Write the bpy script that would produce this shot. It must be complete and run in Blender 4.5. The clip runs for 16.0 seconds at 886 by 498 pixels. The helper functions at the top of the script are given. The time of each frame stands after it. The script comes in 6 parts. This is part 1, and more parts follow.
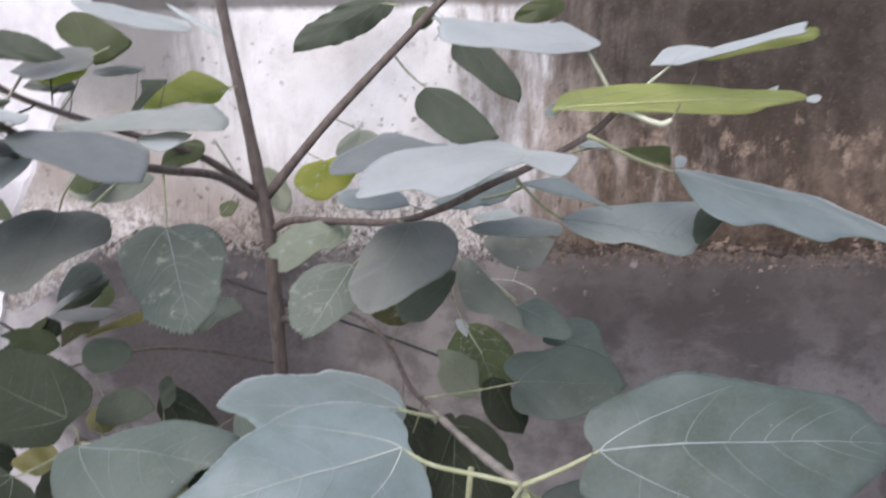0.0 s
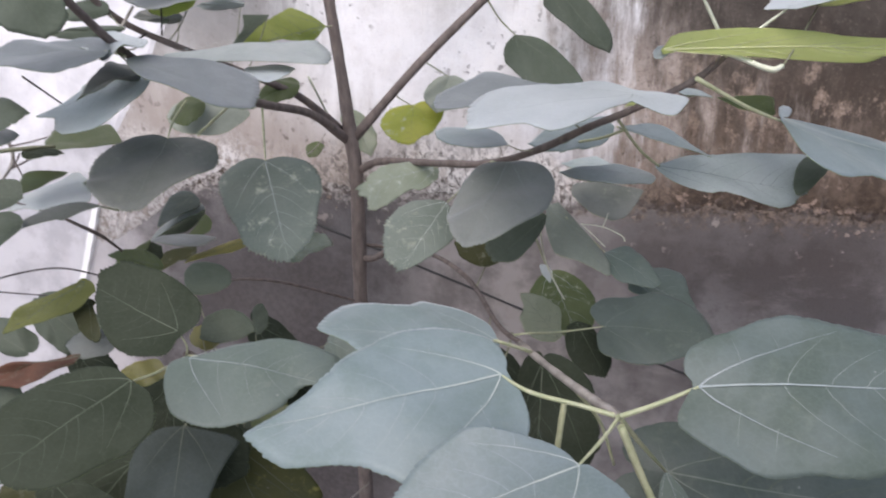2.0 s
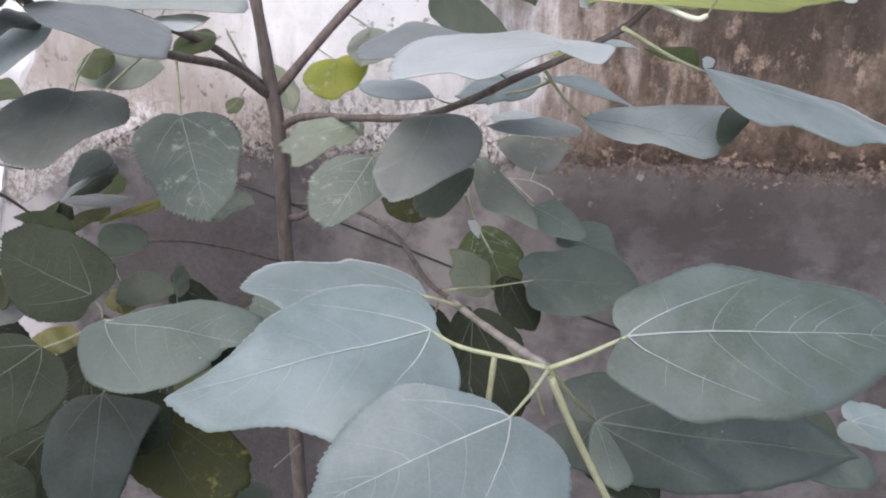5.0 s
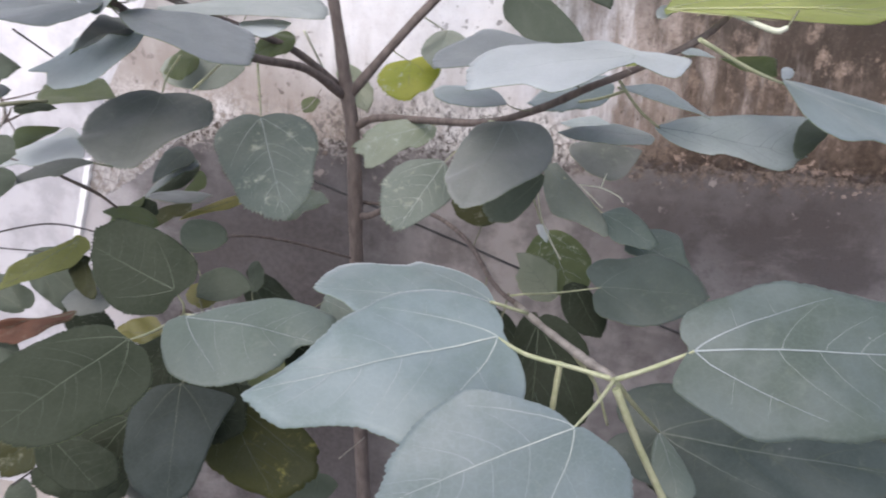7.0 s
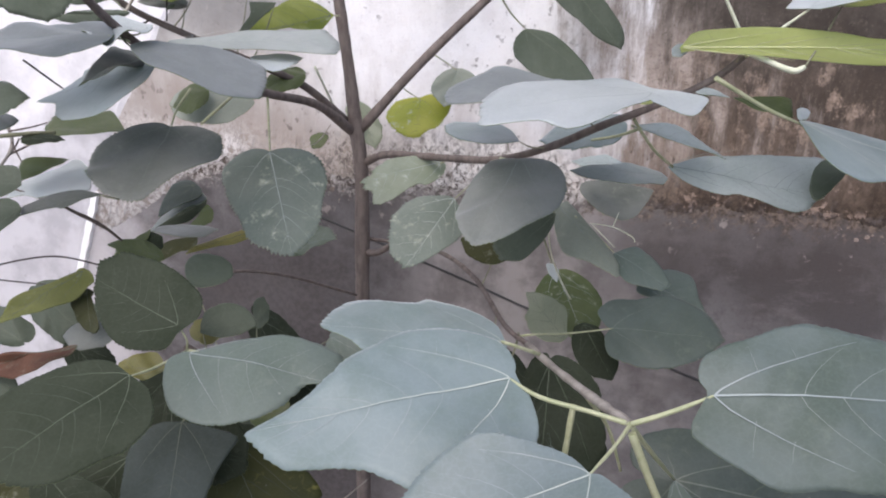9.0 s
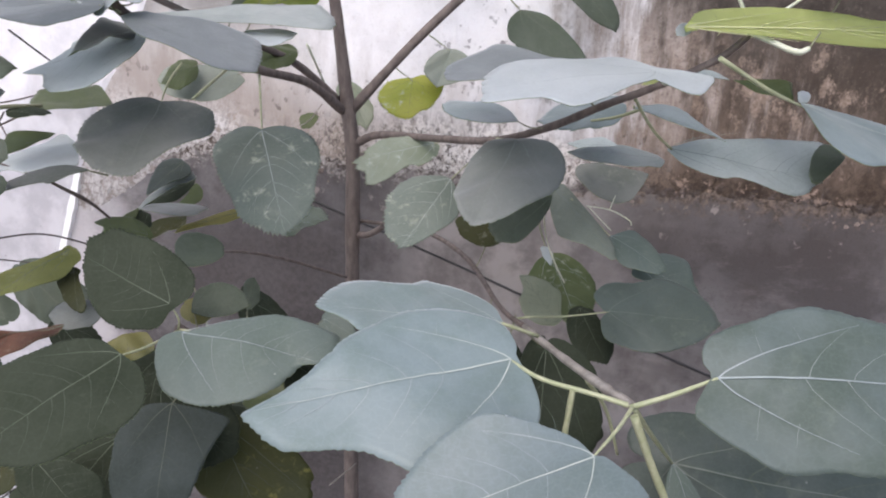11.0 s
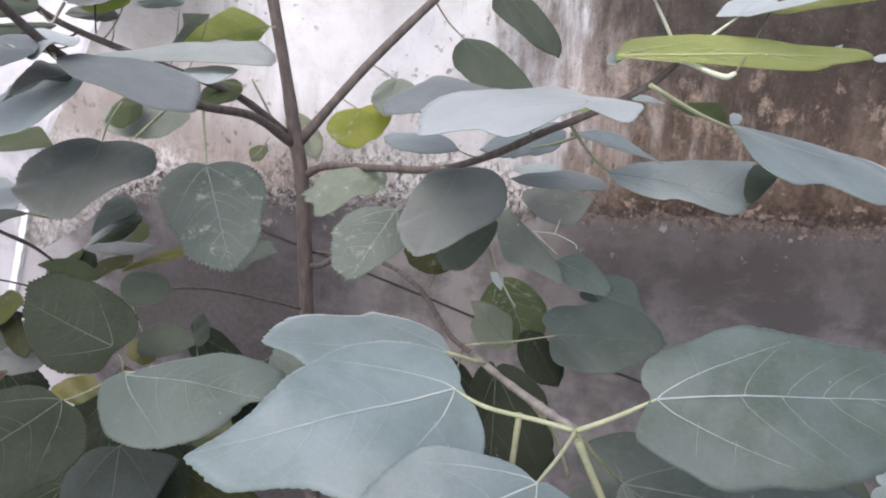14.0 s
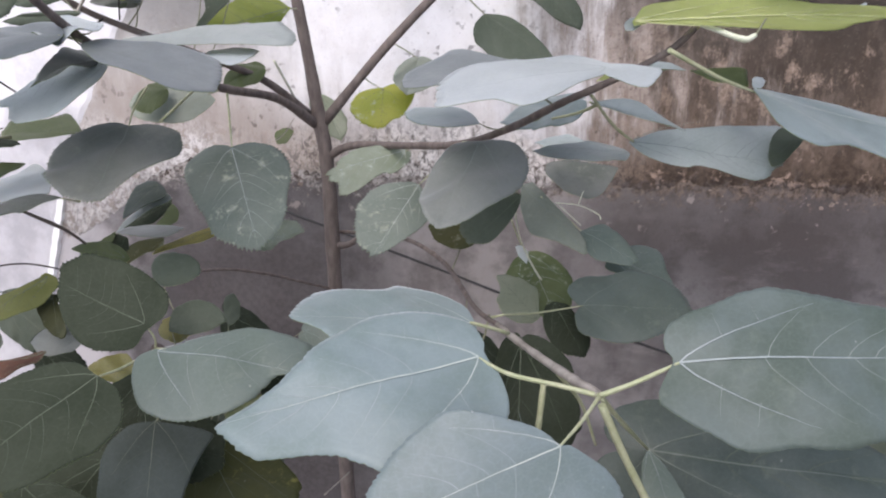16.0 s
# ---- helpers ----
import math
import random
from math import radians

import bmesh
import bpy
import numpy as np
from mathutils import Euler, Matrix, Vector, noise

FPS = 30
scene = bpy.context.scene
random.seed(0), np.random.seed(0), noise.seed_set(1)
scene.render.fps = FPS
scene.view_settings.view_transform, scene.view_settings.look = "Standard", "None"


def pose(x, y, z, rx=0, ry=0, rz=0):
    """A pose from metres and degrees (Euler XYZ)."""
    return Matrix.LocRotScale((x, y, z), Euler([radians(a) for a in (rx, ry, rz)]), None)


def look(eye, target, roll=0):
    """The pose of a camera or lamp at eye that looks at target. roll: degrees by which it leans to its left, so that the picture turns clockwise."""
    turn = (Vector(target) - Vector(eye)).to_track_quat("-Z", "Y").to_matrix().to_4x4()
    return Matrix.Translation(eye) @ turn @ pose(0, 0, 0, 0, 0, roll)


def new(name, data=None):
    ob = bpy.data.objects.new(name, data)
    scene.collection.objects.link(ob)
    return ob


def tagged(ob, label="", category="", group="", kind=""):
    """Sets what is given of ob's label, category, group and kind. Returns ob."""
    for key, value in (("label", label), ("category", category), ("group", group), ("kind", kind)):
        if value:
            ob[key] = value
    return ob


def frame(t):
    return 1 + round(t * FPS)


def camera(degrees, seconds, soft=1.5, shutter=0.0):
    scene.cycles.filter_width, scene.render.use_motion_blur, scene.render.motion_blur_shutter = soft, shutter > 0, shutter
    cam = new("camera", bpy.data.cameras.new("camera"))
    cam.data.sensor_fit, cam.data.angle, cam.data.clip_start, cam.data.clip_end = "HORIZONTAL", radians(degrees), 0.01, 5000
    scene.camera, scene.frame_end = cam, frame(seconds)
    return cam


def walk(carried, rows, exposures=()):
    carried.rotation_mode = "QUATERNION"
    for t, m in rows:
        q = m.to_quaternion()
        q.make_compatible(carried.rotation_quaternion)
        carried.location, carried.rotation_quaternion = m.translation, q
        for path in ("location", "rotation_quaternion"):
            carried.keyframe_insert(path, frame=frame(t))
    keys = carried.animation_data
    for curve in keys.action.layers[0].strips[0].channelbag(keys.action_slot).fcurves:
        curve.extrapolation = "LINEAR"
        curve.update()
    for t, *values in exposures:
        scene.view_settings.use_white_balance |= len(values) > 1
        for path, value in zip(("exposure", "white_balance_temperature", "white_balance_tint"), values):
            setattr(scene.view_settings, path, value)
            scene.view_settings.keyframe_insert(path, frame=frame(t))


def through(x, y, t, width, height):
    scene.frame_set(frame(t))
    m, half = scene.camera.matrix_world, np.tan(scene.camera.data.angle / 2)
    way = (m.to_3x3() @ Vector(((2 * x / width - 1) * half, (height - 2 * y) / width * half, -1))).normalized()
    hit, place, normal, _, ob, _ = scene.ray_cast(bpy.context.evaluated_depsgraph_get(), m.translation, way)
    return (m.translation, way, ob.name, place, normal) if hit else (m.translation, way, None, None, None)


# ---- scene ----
cam = camera(56.90, 16.0, soft=2.0, shutter=0.9)
PATH = [
    (0, (0.0651, 0.0082, 1.6553), (0.0523, 1.9530, 1.1890), -0.70),
    (0.5, (0.0606, 0.0163, 1.6285), (-0.0085, 1.9525, 1.1320), 0.15),
    (1, (0.0293, 0.0090, 1.6243), (-0.1043, 1.9363, 1.1068), -0.10),
    (1.5, (0.0048, -0.0113, 1.6248), (-0.1628, 1.9102, 1.0959), 0.42),
    (2, (0.0048, -0.0211, 1.6226), (-0.1375, 1.8957, 1.0700), 1.03),
    (2.5, (0.0027, -0.0183, 1.6200), (-0.0652, 1.8968, 1.0477), 1.62),
    (3, (-0.0041, -0.0183, 1.6151), (-0.0148, 1.8922, 1.0236), 1.89),
    (3.5, (-0.0055, -0.0116, 1.6060), (0.0230, 1.8977, 1.0113), 1.80),
    (4, (-0.0083, -0.0066, 1.6063), (0.0184, 1.8997, 1.0018), 1.36),
    (4.2, (0.0001, -0.0035, 1.6044), (0.0228, 1.9001, 0.9914), 1.18),
    (6.3, (0.0080, -0.0022, 1.6251), (0.0516, 1.8871, 0.9704), 2.83),
    (6.5, (0.0036, -0.0052, 1.6275), (0.0006, 1.8855, 0.9754), 2.54),
    (7, (-0.0002, -0.0148, 1.6309), (-0.1234, 1.8690, 0.9705), 1.72),
    (7.5, (0.0094, -0.0194, 1.6337), (-0.1391, 1.8783, 1.0199), 1.82),
    (8, (0.0023, -0.0153, 1.6345), (-0.1453, 1.8909, 1.0476), 1.79),
    (8.2, (-0.0007, -0.0084, 1.6332), (-0.1494, 1.9009, 1.0569), 1.86),
    (10.3, (-0.0278, 0.0150, 1.6046), (-0.1318, 1.9298, 1.0362), 3.36),
    (10.5, (-0.0304, 0.0186, 1.6039), (-0.1288, 1.9295, 1.0219), 3.34),
    (11, (-0.0348, 0.0173, 1.6067), (-0.1216, 1.9238, 1.0088), 3.35),
    (11.5, (-0.0313, 0.0082, 1.6129), (-0.0992, 1.9168, 1.0190), 3.29),
    (12, (-0.0222, 0.0069, 1.6114), (-0.0756, 1.9178, 1.0238), 3.19),
    (12.5, (-0.0134, 0.0118, 1.6147), (-0.0485, 1.9262, 1.0371), 2.92),
    (13, (-0.0157, 0.0168, 1.6174), (-0.0451, 1.9325, 1.0434), 2.56),
    (13.5, (-0.0046, 0.0139, 1.6271), (-0.0177, 1.9338, 1.0667), 2.25),
    (14, (-0.0052, 0.0127, 1.6215), (-0.0134, 1.9376, 1.0785), 1.96),
    (14.5, (-0.0045, 0.0024, 1.6219), (-0.0196, 1.9259, 1.0741), 1.43),
    (15, (0.0032, 0.0017, 1.6205), (-0.0408, 1.9230, 1.0669), 0.77),
    (15.5, (0.0070, -0.0031, 1.6162), (-0.0564, 1.9141, 1.0503), 0.38),
    (16, (0.0080, 0.0005, 1.6090), (-0.0772, 1.9120, 1.0271), -0.17),
]
walk(cam, [(t, look(eye, target, roll)) for t, eye, target, roll in PATH], exposures=[(t, stops, 6620, 13.5) for t, stops in ((0.0, 0.92), (1.5, 0.93), (2.5, 1.02), (3.2, 1.12), (4.2, 1.05), (6.5, 1.08), (7.0, 1.02), (8.0, 0.97), (10.5, 1.03), (16.0, 1.03))])

# ---- light: an open, overcast sky ----
world = bpy.data.worlds.new("sky")
scene.world = world
world.use_nodes = True
sky = world.node_tree.nodes.new("ShaderNodeTexSky")
sky.sky_type = "NISHITA"
sky.sun_disc = False
sky.sun_elevation = radians(58)
sky.sun_rotation = radians(200)
sky.dust_density = 3.0
world.node_tree.links.new(sky.outputs[0], world.node_tree.nodes["Background"].inputs[0])
world.node_tree.nodes["Background"].inputs[1].default_value = 0.10
sun = new("sun", bpy.data.lights.new("sun", "SUN"))
sun.data.energy = 1.3
sun.data.angle = radians(85)
sun.data.color = (1.0, 0.985, 0.98)
sun.matrix_world = look((-1.8, -2.2, 4.4), (0.0, 1.2, 0.8))


# ---- materials ----
class Nodes:
    """A small helper that chains shader nodes."""

    def __init__(self, name):
        self.mat = bpy.data.materials.new(name)
        self.mat.use_nodes = True
        self.tree = self.mat.node_tree
        self.bsdf = self.tree.nodes["Principled BSDF"]
        self.out = self.tree.nodes["Material Output"]

    def add(self, kind, **values):
        node = self.tree.nodes.new(kind)
        for key, value in values.items():
            setattr(node, key, value)
        return node

    def link(self, a, b):
        self.tree.links.new(a, b)

    def value(self, socket, what):
        if hasattr(what, "is_output"):
            self.link(what, socket)
        else:
            socket.default_value = what

    def noise(self, vec, scale, detail=4.0, rough=0.55, distort=0.0):
        n = self.add("ShaderNodeTexNoise")
        self.link(vec, n.inputs["Vector"])
        n.inputs["Scale"].default_value = scale
        n.inputs["Detail"].default_value = detail
        n.inputs["Roughness"].default_value = rough
        n.inputs["Distortion"].default_value = distort
        return n.outputs["Fac"]

    def ramp(self, fac, lo, hi, a=0.0, b=1.0):
        n = self.add("ShaderNodeMapRange", clamp=True)
        n.interpolation_type = "SMOOTHSTEP"
        self.value(n.inputs[0], fac)
        for k, v in zip((1, 2, 3, 4), (lo, hi, a, b)):
            n.inputs[k].default_value = v
        return n.outputs[0]

    def math(self, op, a, b=0.0):
        n = self.add("ShaderNodeMath", operation=op)
        self.value(n.inputs[0], a)
        self.value(n.inputs[1], b)
        return n.outputs[0]

    def mix(self, fac, a, b):
        n = self.add("ShaderNodeMix", data_type="RGBA")
        self.value(n.inputs[0], fac)
        for socket, c in ((n.inputs[6], a), (n.inputs[7], b)):
            if hasattr(c, "is_output"):
                self.link(c, socket)
            else:
                socket.default_value = (*c, 1.0)
        return n.outputs[2]

    def coords(self, which="Object", scale=(1, 1, 1)):
        c = self.add("ShaderNodeTexCoord")
        m = self.add("ShaderNodeMapping")
        m.inputs["Scale"].default_value = scale
        self.link(c.outputs[which], m.inputs[0])
        return m.outputs[0]

    def bump(self, height, strength, distance):
        n = self.add("ShaderNodeBump")
        n.inputs["Strength"].default_value = strength
        n.inputs["Distance"].default_value = distance
        self.link(height, n.inputs["Height"])
        self.link(n.outputs[0], self.bsdf.inputs["Normal"])

    def random(self):
        return self.add("ShaderNodeObjectInfo").outputs["Random"]


def leaf_material(name, base, second, blotch=0.0, through=0.25, rough=0.42, gloss=0.5, down=0.15, bleach=(0.45, 0.48, 0.38)):
    """A leaf surface: two tones, fine net of veins, pale flecks, some light let through, and a fine down that pales at a glance."""
    n = Nodes(name)
    vec = n.coords()
    wide = n.noise(vec, 14.0, 3.0)
    col = n.mix(n.ramp(wide, 0.35, 0.68), base, second)
    hue = n.add("ShaderNodeHueSaturation")
    hue.inputs["Hue"].default_value = 0.5
    n.link(n.ramp(n.random(), 0.0, 1.0, 0.88, 1.12), hue.inputs["Value"])
    n.link(col, hue.inputs["Color"])
    col = hue.outputs[0]
    cell = n.add("ShaderNodeTexVoronoi", feature="DISTANCE_TO_EDGE")
    n.link(vec, cell.inputs["Vector"])
    cell.inputs["Scale"].default_value = 95.0
    net = n.ramp(cell.outputs["Distance"], 0.0, 0.12, 1.0, 0.0)
    col = n.mix(n.math("MULTIPLY", net, 0.07), col, tuple(min(1.0, c * 1.7 + 0.03) for c in base))
    hair = n.noise(n.coords("Object", (1.0, 1.0, 2.2)), 260.0, 3.0, 0.7)
    col = n.mix(n.ramp(hair, 0.45, 0.75, 0.0, 0.22), col, tuple(min(1.0, c * 1.35 + 0.02) for c in base))
    dust = n.ramp(n.noise(vec, 5.0, 4.0, 0.6), 0.42, 0.7, 0.0, 0.3)
    col = n.mix(dust, col, tuple(c * 0.8 for c in second))
    if blotch:
        fleck = n.ramp(n.noise(vec, 42.0, 7.0, 0.75), 0.54, 0.66)
        patch = n.ramp(n.noise(vec, 11.0, 2.0), 0.42, 0.62)
        col = n.mix(n.math("MULTIPLY", n.math("MULTIPLY", fleck, patch), blotch), col, bleach)
    dot = n.add("ShaderNodeTexVoronoi", feature="F1")
    n.link(vec, dot.inputs["Vector"])
    dot.inputs["Scale"].default_value = 34.0
    spot = n.math("MULTIPLY", n.ramp(dot.outputs["Distance"], 0.025, 0.06, 1.0, 0.0), n.ramp(n.noise(vec, 9.0, 2.0), 0.5, 0.6))
    col = n.mix(n.math("MULTIPLY", spot, 0.4), col, (0.5, 0.52, 0.47))
    n.link(col, n.bsdf.inputs["Base Color"])
    n.link(n.ramp(wide, 0.3, 0.7, rough - 0.06, rough + 0.1), n.bsdf.inputs["Roughness"])
    n.bsdf.inputs["Specular IOR Level"].default_value = gloss
    n.bsdf.inputs["Sheen Weight"].default_value = down
    n.bsdf.inputs["Sheen Roughness"].default_value = 0.4
    n.bsdf.inputs["Sheen Tint"].default_value = (0.92, 0.96, 1.0, 1.0)
    n.bump(n.math("ADD", n.math("MULTIPLY", net, -0.4), n.noise(vec, 60.0, 3.0)), 0.10, 0.0015)
    thin = n.add("ShaderNodeBsdfTranslucent")
    tint = n.mix(0.75, col, tuple(min(1.0, c * k) for c, k in zip(second, (2.2, 2.4, 1.5))))
    n.link(tint, thin.inputs["Color"])
    mixed = n.add("ShaderNodeMixShader")
    mixed.inputs[0].default_value = through
    n.link(n.bsdf.outputs[0], mixed.inputs[1])
    n.link(thin.outputs[0], mixed.inputs[2])
    n.link(mixed.outputs[0], n.out.inputs["Surface"])
    return n.mat


def plain(name, base, second, scale, rough, bump=0.3, depth=0.002, stretch=(1, 1, 1)):
    n = Nodes(name)
    vec = n.coords("Object", stretch)
    a = n.noise(vec, scale, 5.0, 0.6)
    n.link(n.mix(n.ramp(a, 0.32, 0.68), base, second), n.bsdf.inputs["Base Color"])
    n.bsdf.inputs["Roughness"].default_value = rough
    n.bump(n.noise(vec, scale * 5, 4.0, 0.65), bump, depth)
    return n.mat


LEAF = {
    "blue": leaf_material("leaf_glaucous", (0.178, 0.226, 0.236), (0.132, 0.178, 0.175), 0.08, 0.12, 0.46, 0.5, 0.7),
    "grey": leaf_material("leaf_grey_green", (0.178, 0.190, 0.182), (0.143, 0.157, 0.148), 0.0, 0.12, 0.5, 0.4, 0.4),
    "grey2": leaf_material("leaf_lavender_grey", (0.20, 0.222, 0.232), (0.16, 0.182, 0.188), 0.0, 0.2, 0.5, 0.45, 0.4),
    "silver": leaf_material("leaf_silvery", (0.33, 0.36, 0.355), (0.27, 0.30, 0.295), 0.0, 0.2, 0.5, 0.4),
    "mid": leaf_material("leaf_mid_green", (0.150, 0.160, 0.148), (0.104, 0.116, 0.103), 0.25, 0.12, 0.6, 0.3, 0.05),
    # pale copy of the leaf: the sky's sheen is put into its colour
    "frost": leaf_material("leaf_skylit_pale", (0.50, 0.545, 0.572), (0.43, 0.475, 0.495), 0.0, 0.25, 0.46, 0.5, 0.6),
    "sage": leaf_material("leaf_sage", (0.104, 0.134, 0.128), (0.072, 0.098, 0.082), 0.06, 0.12, 0.5, 0.4),
    "sage2": leaf_material("leaf_sage_dull", (0.115, 0.147, 0.132), (0.095, 0.126, 0.108), 0.08, 0.12, 0.5, 0.4),
    "sage3": leaf_material("leaf_sage_dusty", (0.25, 0.275, 0.235), (0.20, 0.225, 0.19), 0.3, 0.15, 0.55, 0.3),
    "mid2": leaf_material("leaf_bottle_green", (0.086, 0.110, 0.100), (0.070, 0.092, 0.081), 0.1, 0.15, 0.5, 0.4),
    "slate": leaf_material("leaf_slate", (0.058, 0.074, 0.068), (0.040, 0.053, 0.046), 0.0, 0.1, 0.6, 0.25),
    # shade within the lower foliage is carried by this very dark base colour
    "deep": leaf_material("leaf_shaded_green", (0.038, 0.047, 0.032), (0.029, 0.037, 0.024), 0.05, 0.06, 0.7, 0.1, 0.0),
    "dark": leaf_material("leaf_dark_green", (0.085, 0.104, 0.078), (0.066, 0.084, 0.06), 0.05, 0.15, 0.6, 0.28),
    "spot": leaf_material("leaf_speckled", (0.172, 0.205, 0.18), (0.136, 0.168, 0.145), 1.0, 0.15, 0.55, 0.35, 0.05),
    "spotgreen": leaf_material("leaf_speckled_deep", (0.112, 0.136, 0.062), (0.07, 0.094, 0.04), 1.0, 0.15, 0.6, 0.25, 0.0),
    "pale": leaf_material("leaf_bleached", (0.25, 0.285, 0.22), (0.165, 0.20, 0.14), 1.0, 0.2, bleach=(0.72, 0.73, 0.66)),
    "palegreen": leaf_material("leaf_pale_green", (0.225, 0.25, 0.185), (0.19, 0.22, 0.155), 0.3, 0.25),
    "green": leaf_material("leaf_grass_green", (0.074, 0.098, 0.030), (0.058, 0.080, 0.024), 0.1, 0.3),
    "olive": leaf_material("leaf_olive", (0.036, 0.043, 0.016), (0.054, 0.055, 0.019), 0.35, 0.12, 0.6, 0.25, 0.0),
    "lime": leaf_material("leaf_underside_lime", (0.44, 0.455, 0.22), (0.37, 0.39, 0.17), 0.0, 0.55, 0.5),
    "yellowgreen": leaf_material("leaf_turning", (0.22, 0.26, 0.04), (0.15, 0.20, 0.03), 0.7, 0.35, 0.5),
    "yellow": leaf_material("leaf_yellow", (0.36, 0.37, 0.045), (0.25, 0.30, 0.03), 0.9, 0.35, 0.5),
    "yellow2": leaf_material("leaf_dull_yellow", (0.20, 0.185, 0.06), (0.135, 0.138, 0.045), 0.4, 0.3, 0.5),
    "ochre": leaf_material("leaf_ochre", (0.31, 0.275, 0.085), (0.22, 0.205, 0.06), 0.4, 0.3, 0.5),
    "mottled": leaf_material("leaf_mottled_olive", (0.044, 0.051, 0.017), (0.066, 0.07, 0.02), 1.0, 0.12, 0.6, 0.25, 0.0, (0.26, 0.25, 0.07)),
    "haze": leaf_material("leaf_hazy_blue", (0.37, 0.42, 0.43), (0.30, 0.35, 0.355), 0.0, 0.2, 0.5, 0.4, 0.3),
    "dulllime": leaf_material("leaf_dull_lime", (0.175, 0.188, 0.06), (0.125, 0.14, 0.042), 0.3, 0.3, 0.55, 0.3, 0.0),
    "brown": leaf_material("leaf_dry_brown", (0.14, 0.062, 0.038), (0.06, 0.032, 0.024), 0.2, 0.15, 0.7, 0.3),
}
SKYSIDE = leaf_material("leaf_thin_upper_side", (0.30, 0.36, 0.22), (0.26, 0.32, 0.18), 0.0, 0.6, 0.4)
UNDER = leaf_material("leaf_underside", (0.13, 0.17, 0.075), (0.10, 0.14, 0.055), 0.0, 0.3, 0.6)
VEIN = plain("leaf_vein_pale", (0.43, 0.48, 0.45), (0.34, 0.39, 0.36), 60, 0.5)
VEIN_LIME = plain("leaf_vein_lime", (0.47, 0.49, 0.25), (0.40, 0.42, 0.20), 60, 0.5)
VEIN_SOFT = plain("leaf_vein_bluish", (0.30, 0.35, 0.35), (0.24, 0.285, 0.285), 60, 0.5)
VEIN_FAINT = plain("leaf_vein_soft", (0.235, 0.275, 0.245), (0.19, 0.225, 0.20), 60, 0.5)
VEIN_MID = plain("leaf_vein_mid", (0.17, 0.20, 0.168), (0.135, 0.162, 0.13), 60, 0.5)
VEIN_DEEP = plain("leaf_vein_deep", (0.068, 0.084, 0.058), (0.052, 0.066, 0.045), 60, 0.6)
VEIN_DIM = plain("leaf_vein_dim", (0.12, 0.142, 0.10), (0.09, 0.11, 0.07), 60, 0.5)
bark = plain("bark_grey_brown", (0.168, 0.138, 0.126), (0.102, 0.081, 0.074), 70, 0.8, 0.6, 0.003, (1, 1, 0.35))
bark_pale = plain("bark_pale_shoot", (0.29, 0.272, 0.25), (0.17, 0.155, 0.142), 60, 0.7, 0.4, 0.002, (1, 1, 0.4))
stalk_white = plain("stalk_whitish", (0.66, 0.68, 0.56), (0.52, 0.55, 0.42), 90, 0.5)
stalk_green = plain("stalk_yellow_green", (0.41, 0.425, 0.285), (0.31, 0.34, 0.20), 90, 0.5)
stalk_dull = plain("stalk_dull_green", (0.20, 0.205, 0.13), (0.14, 0.145, 0.09), 90, 0.5)
twig_dark = plain("twig_dark", (0.05, 0.042, 0.04), (0.035, 0.03, 0.028), 90, 0.8)
twig_pale = plain("twig_pale", (0.36, 0.34, 0.29), (0.25, 0.23, 0.20), 90, 0.7)
cable_black = plain("cable_black", (0.02, 0.02, 0.022), (0.03, 0.03, 0.032), 80, 0.5, 0.1)

DADO = 1.18  # height of the line below which the whitewash has come off


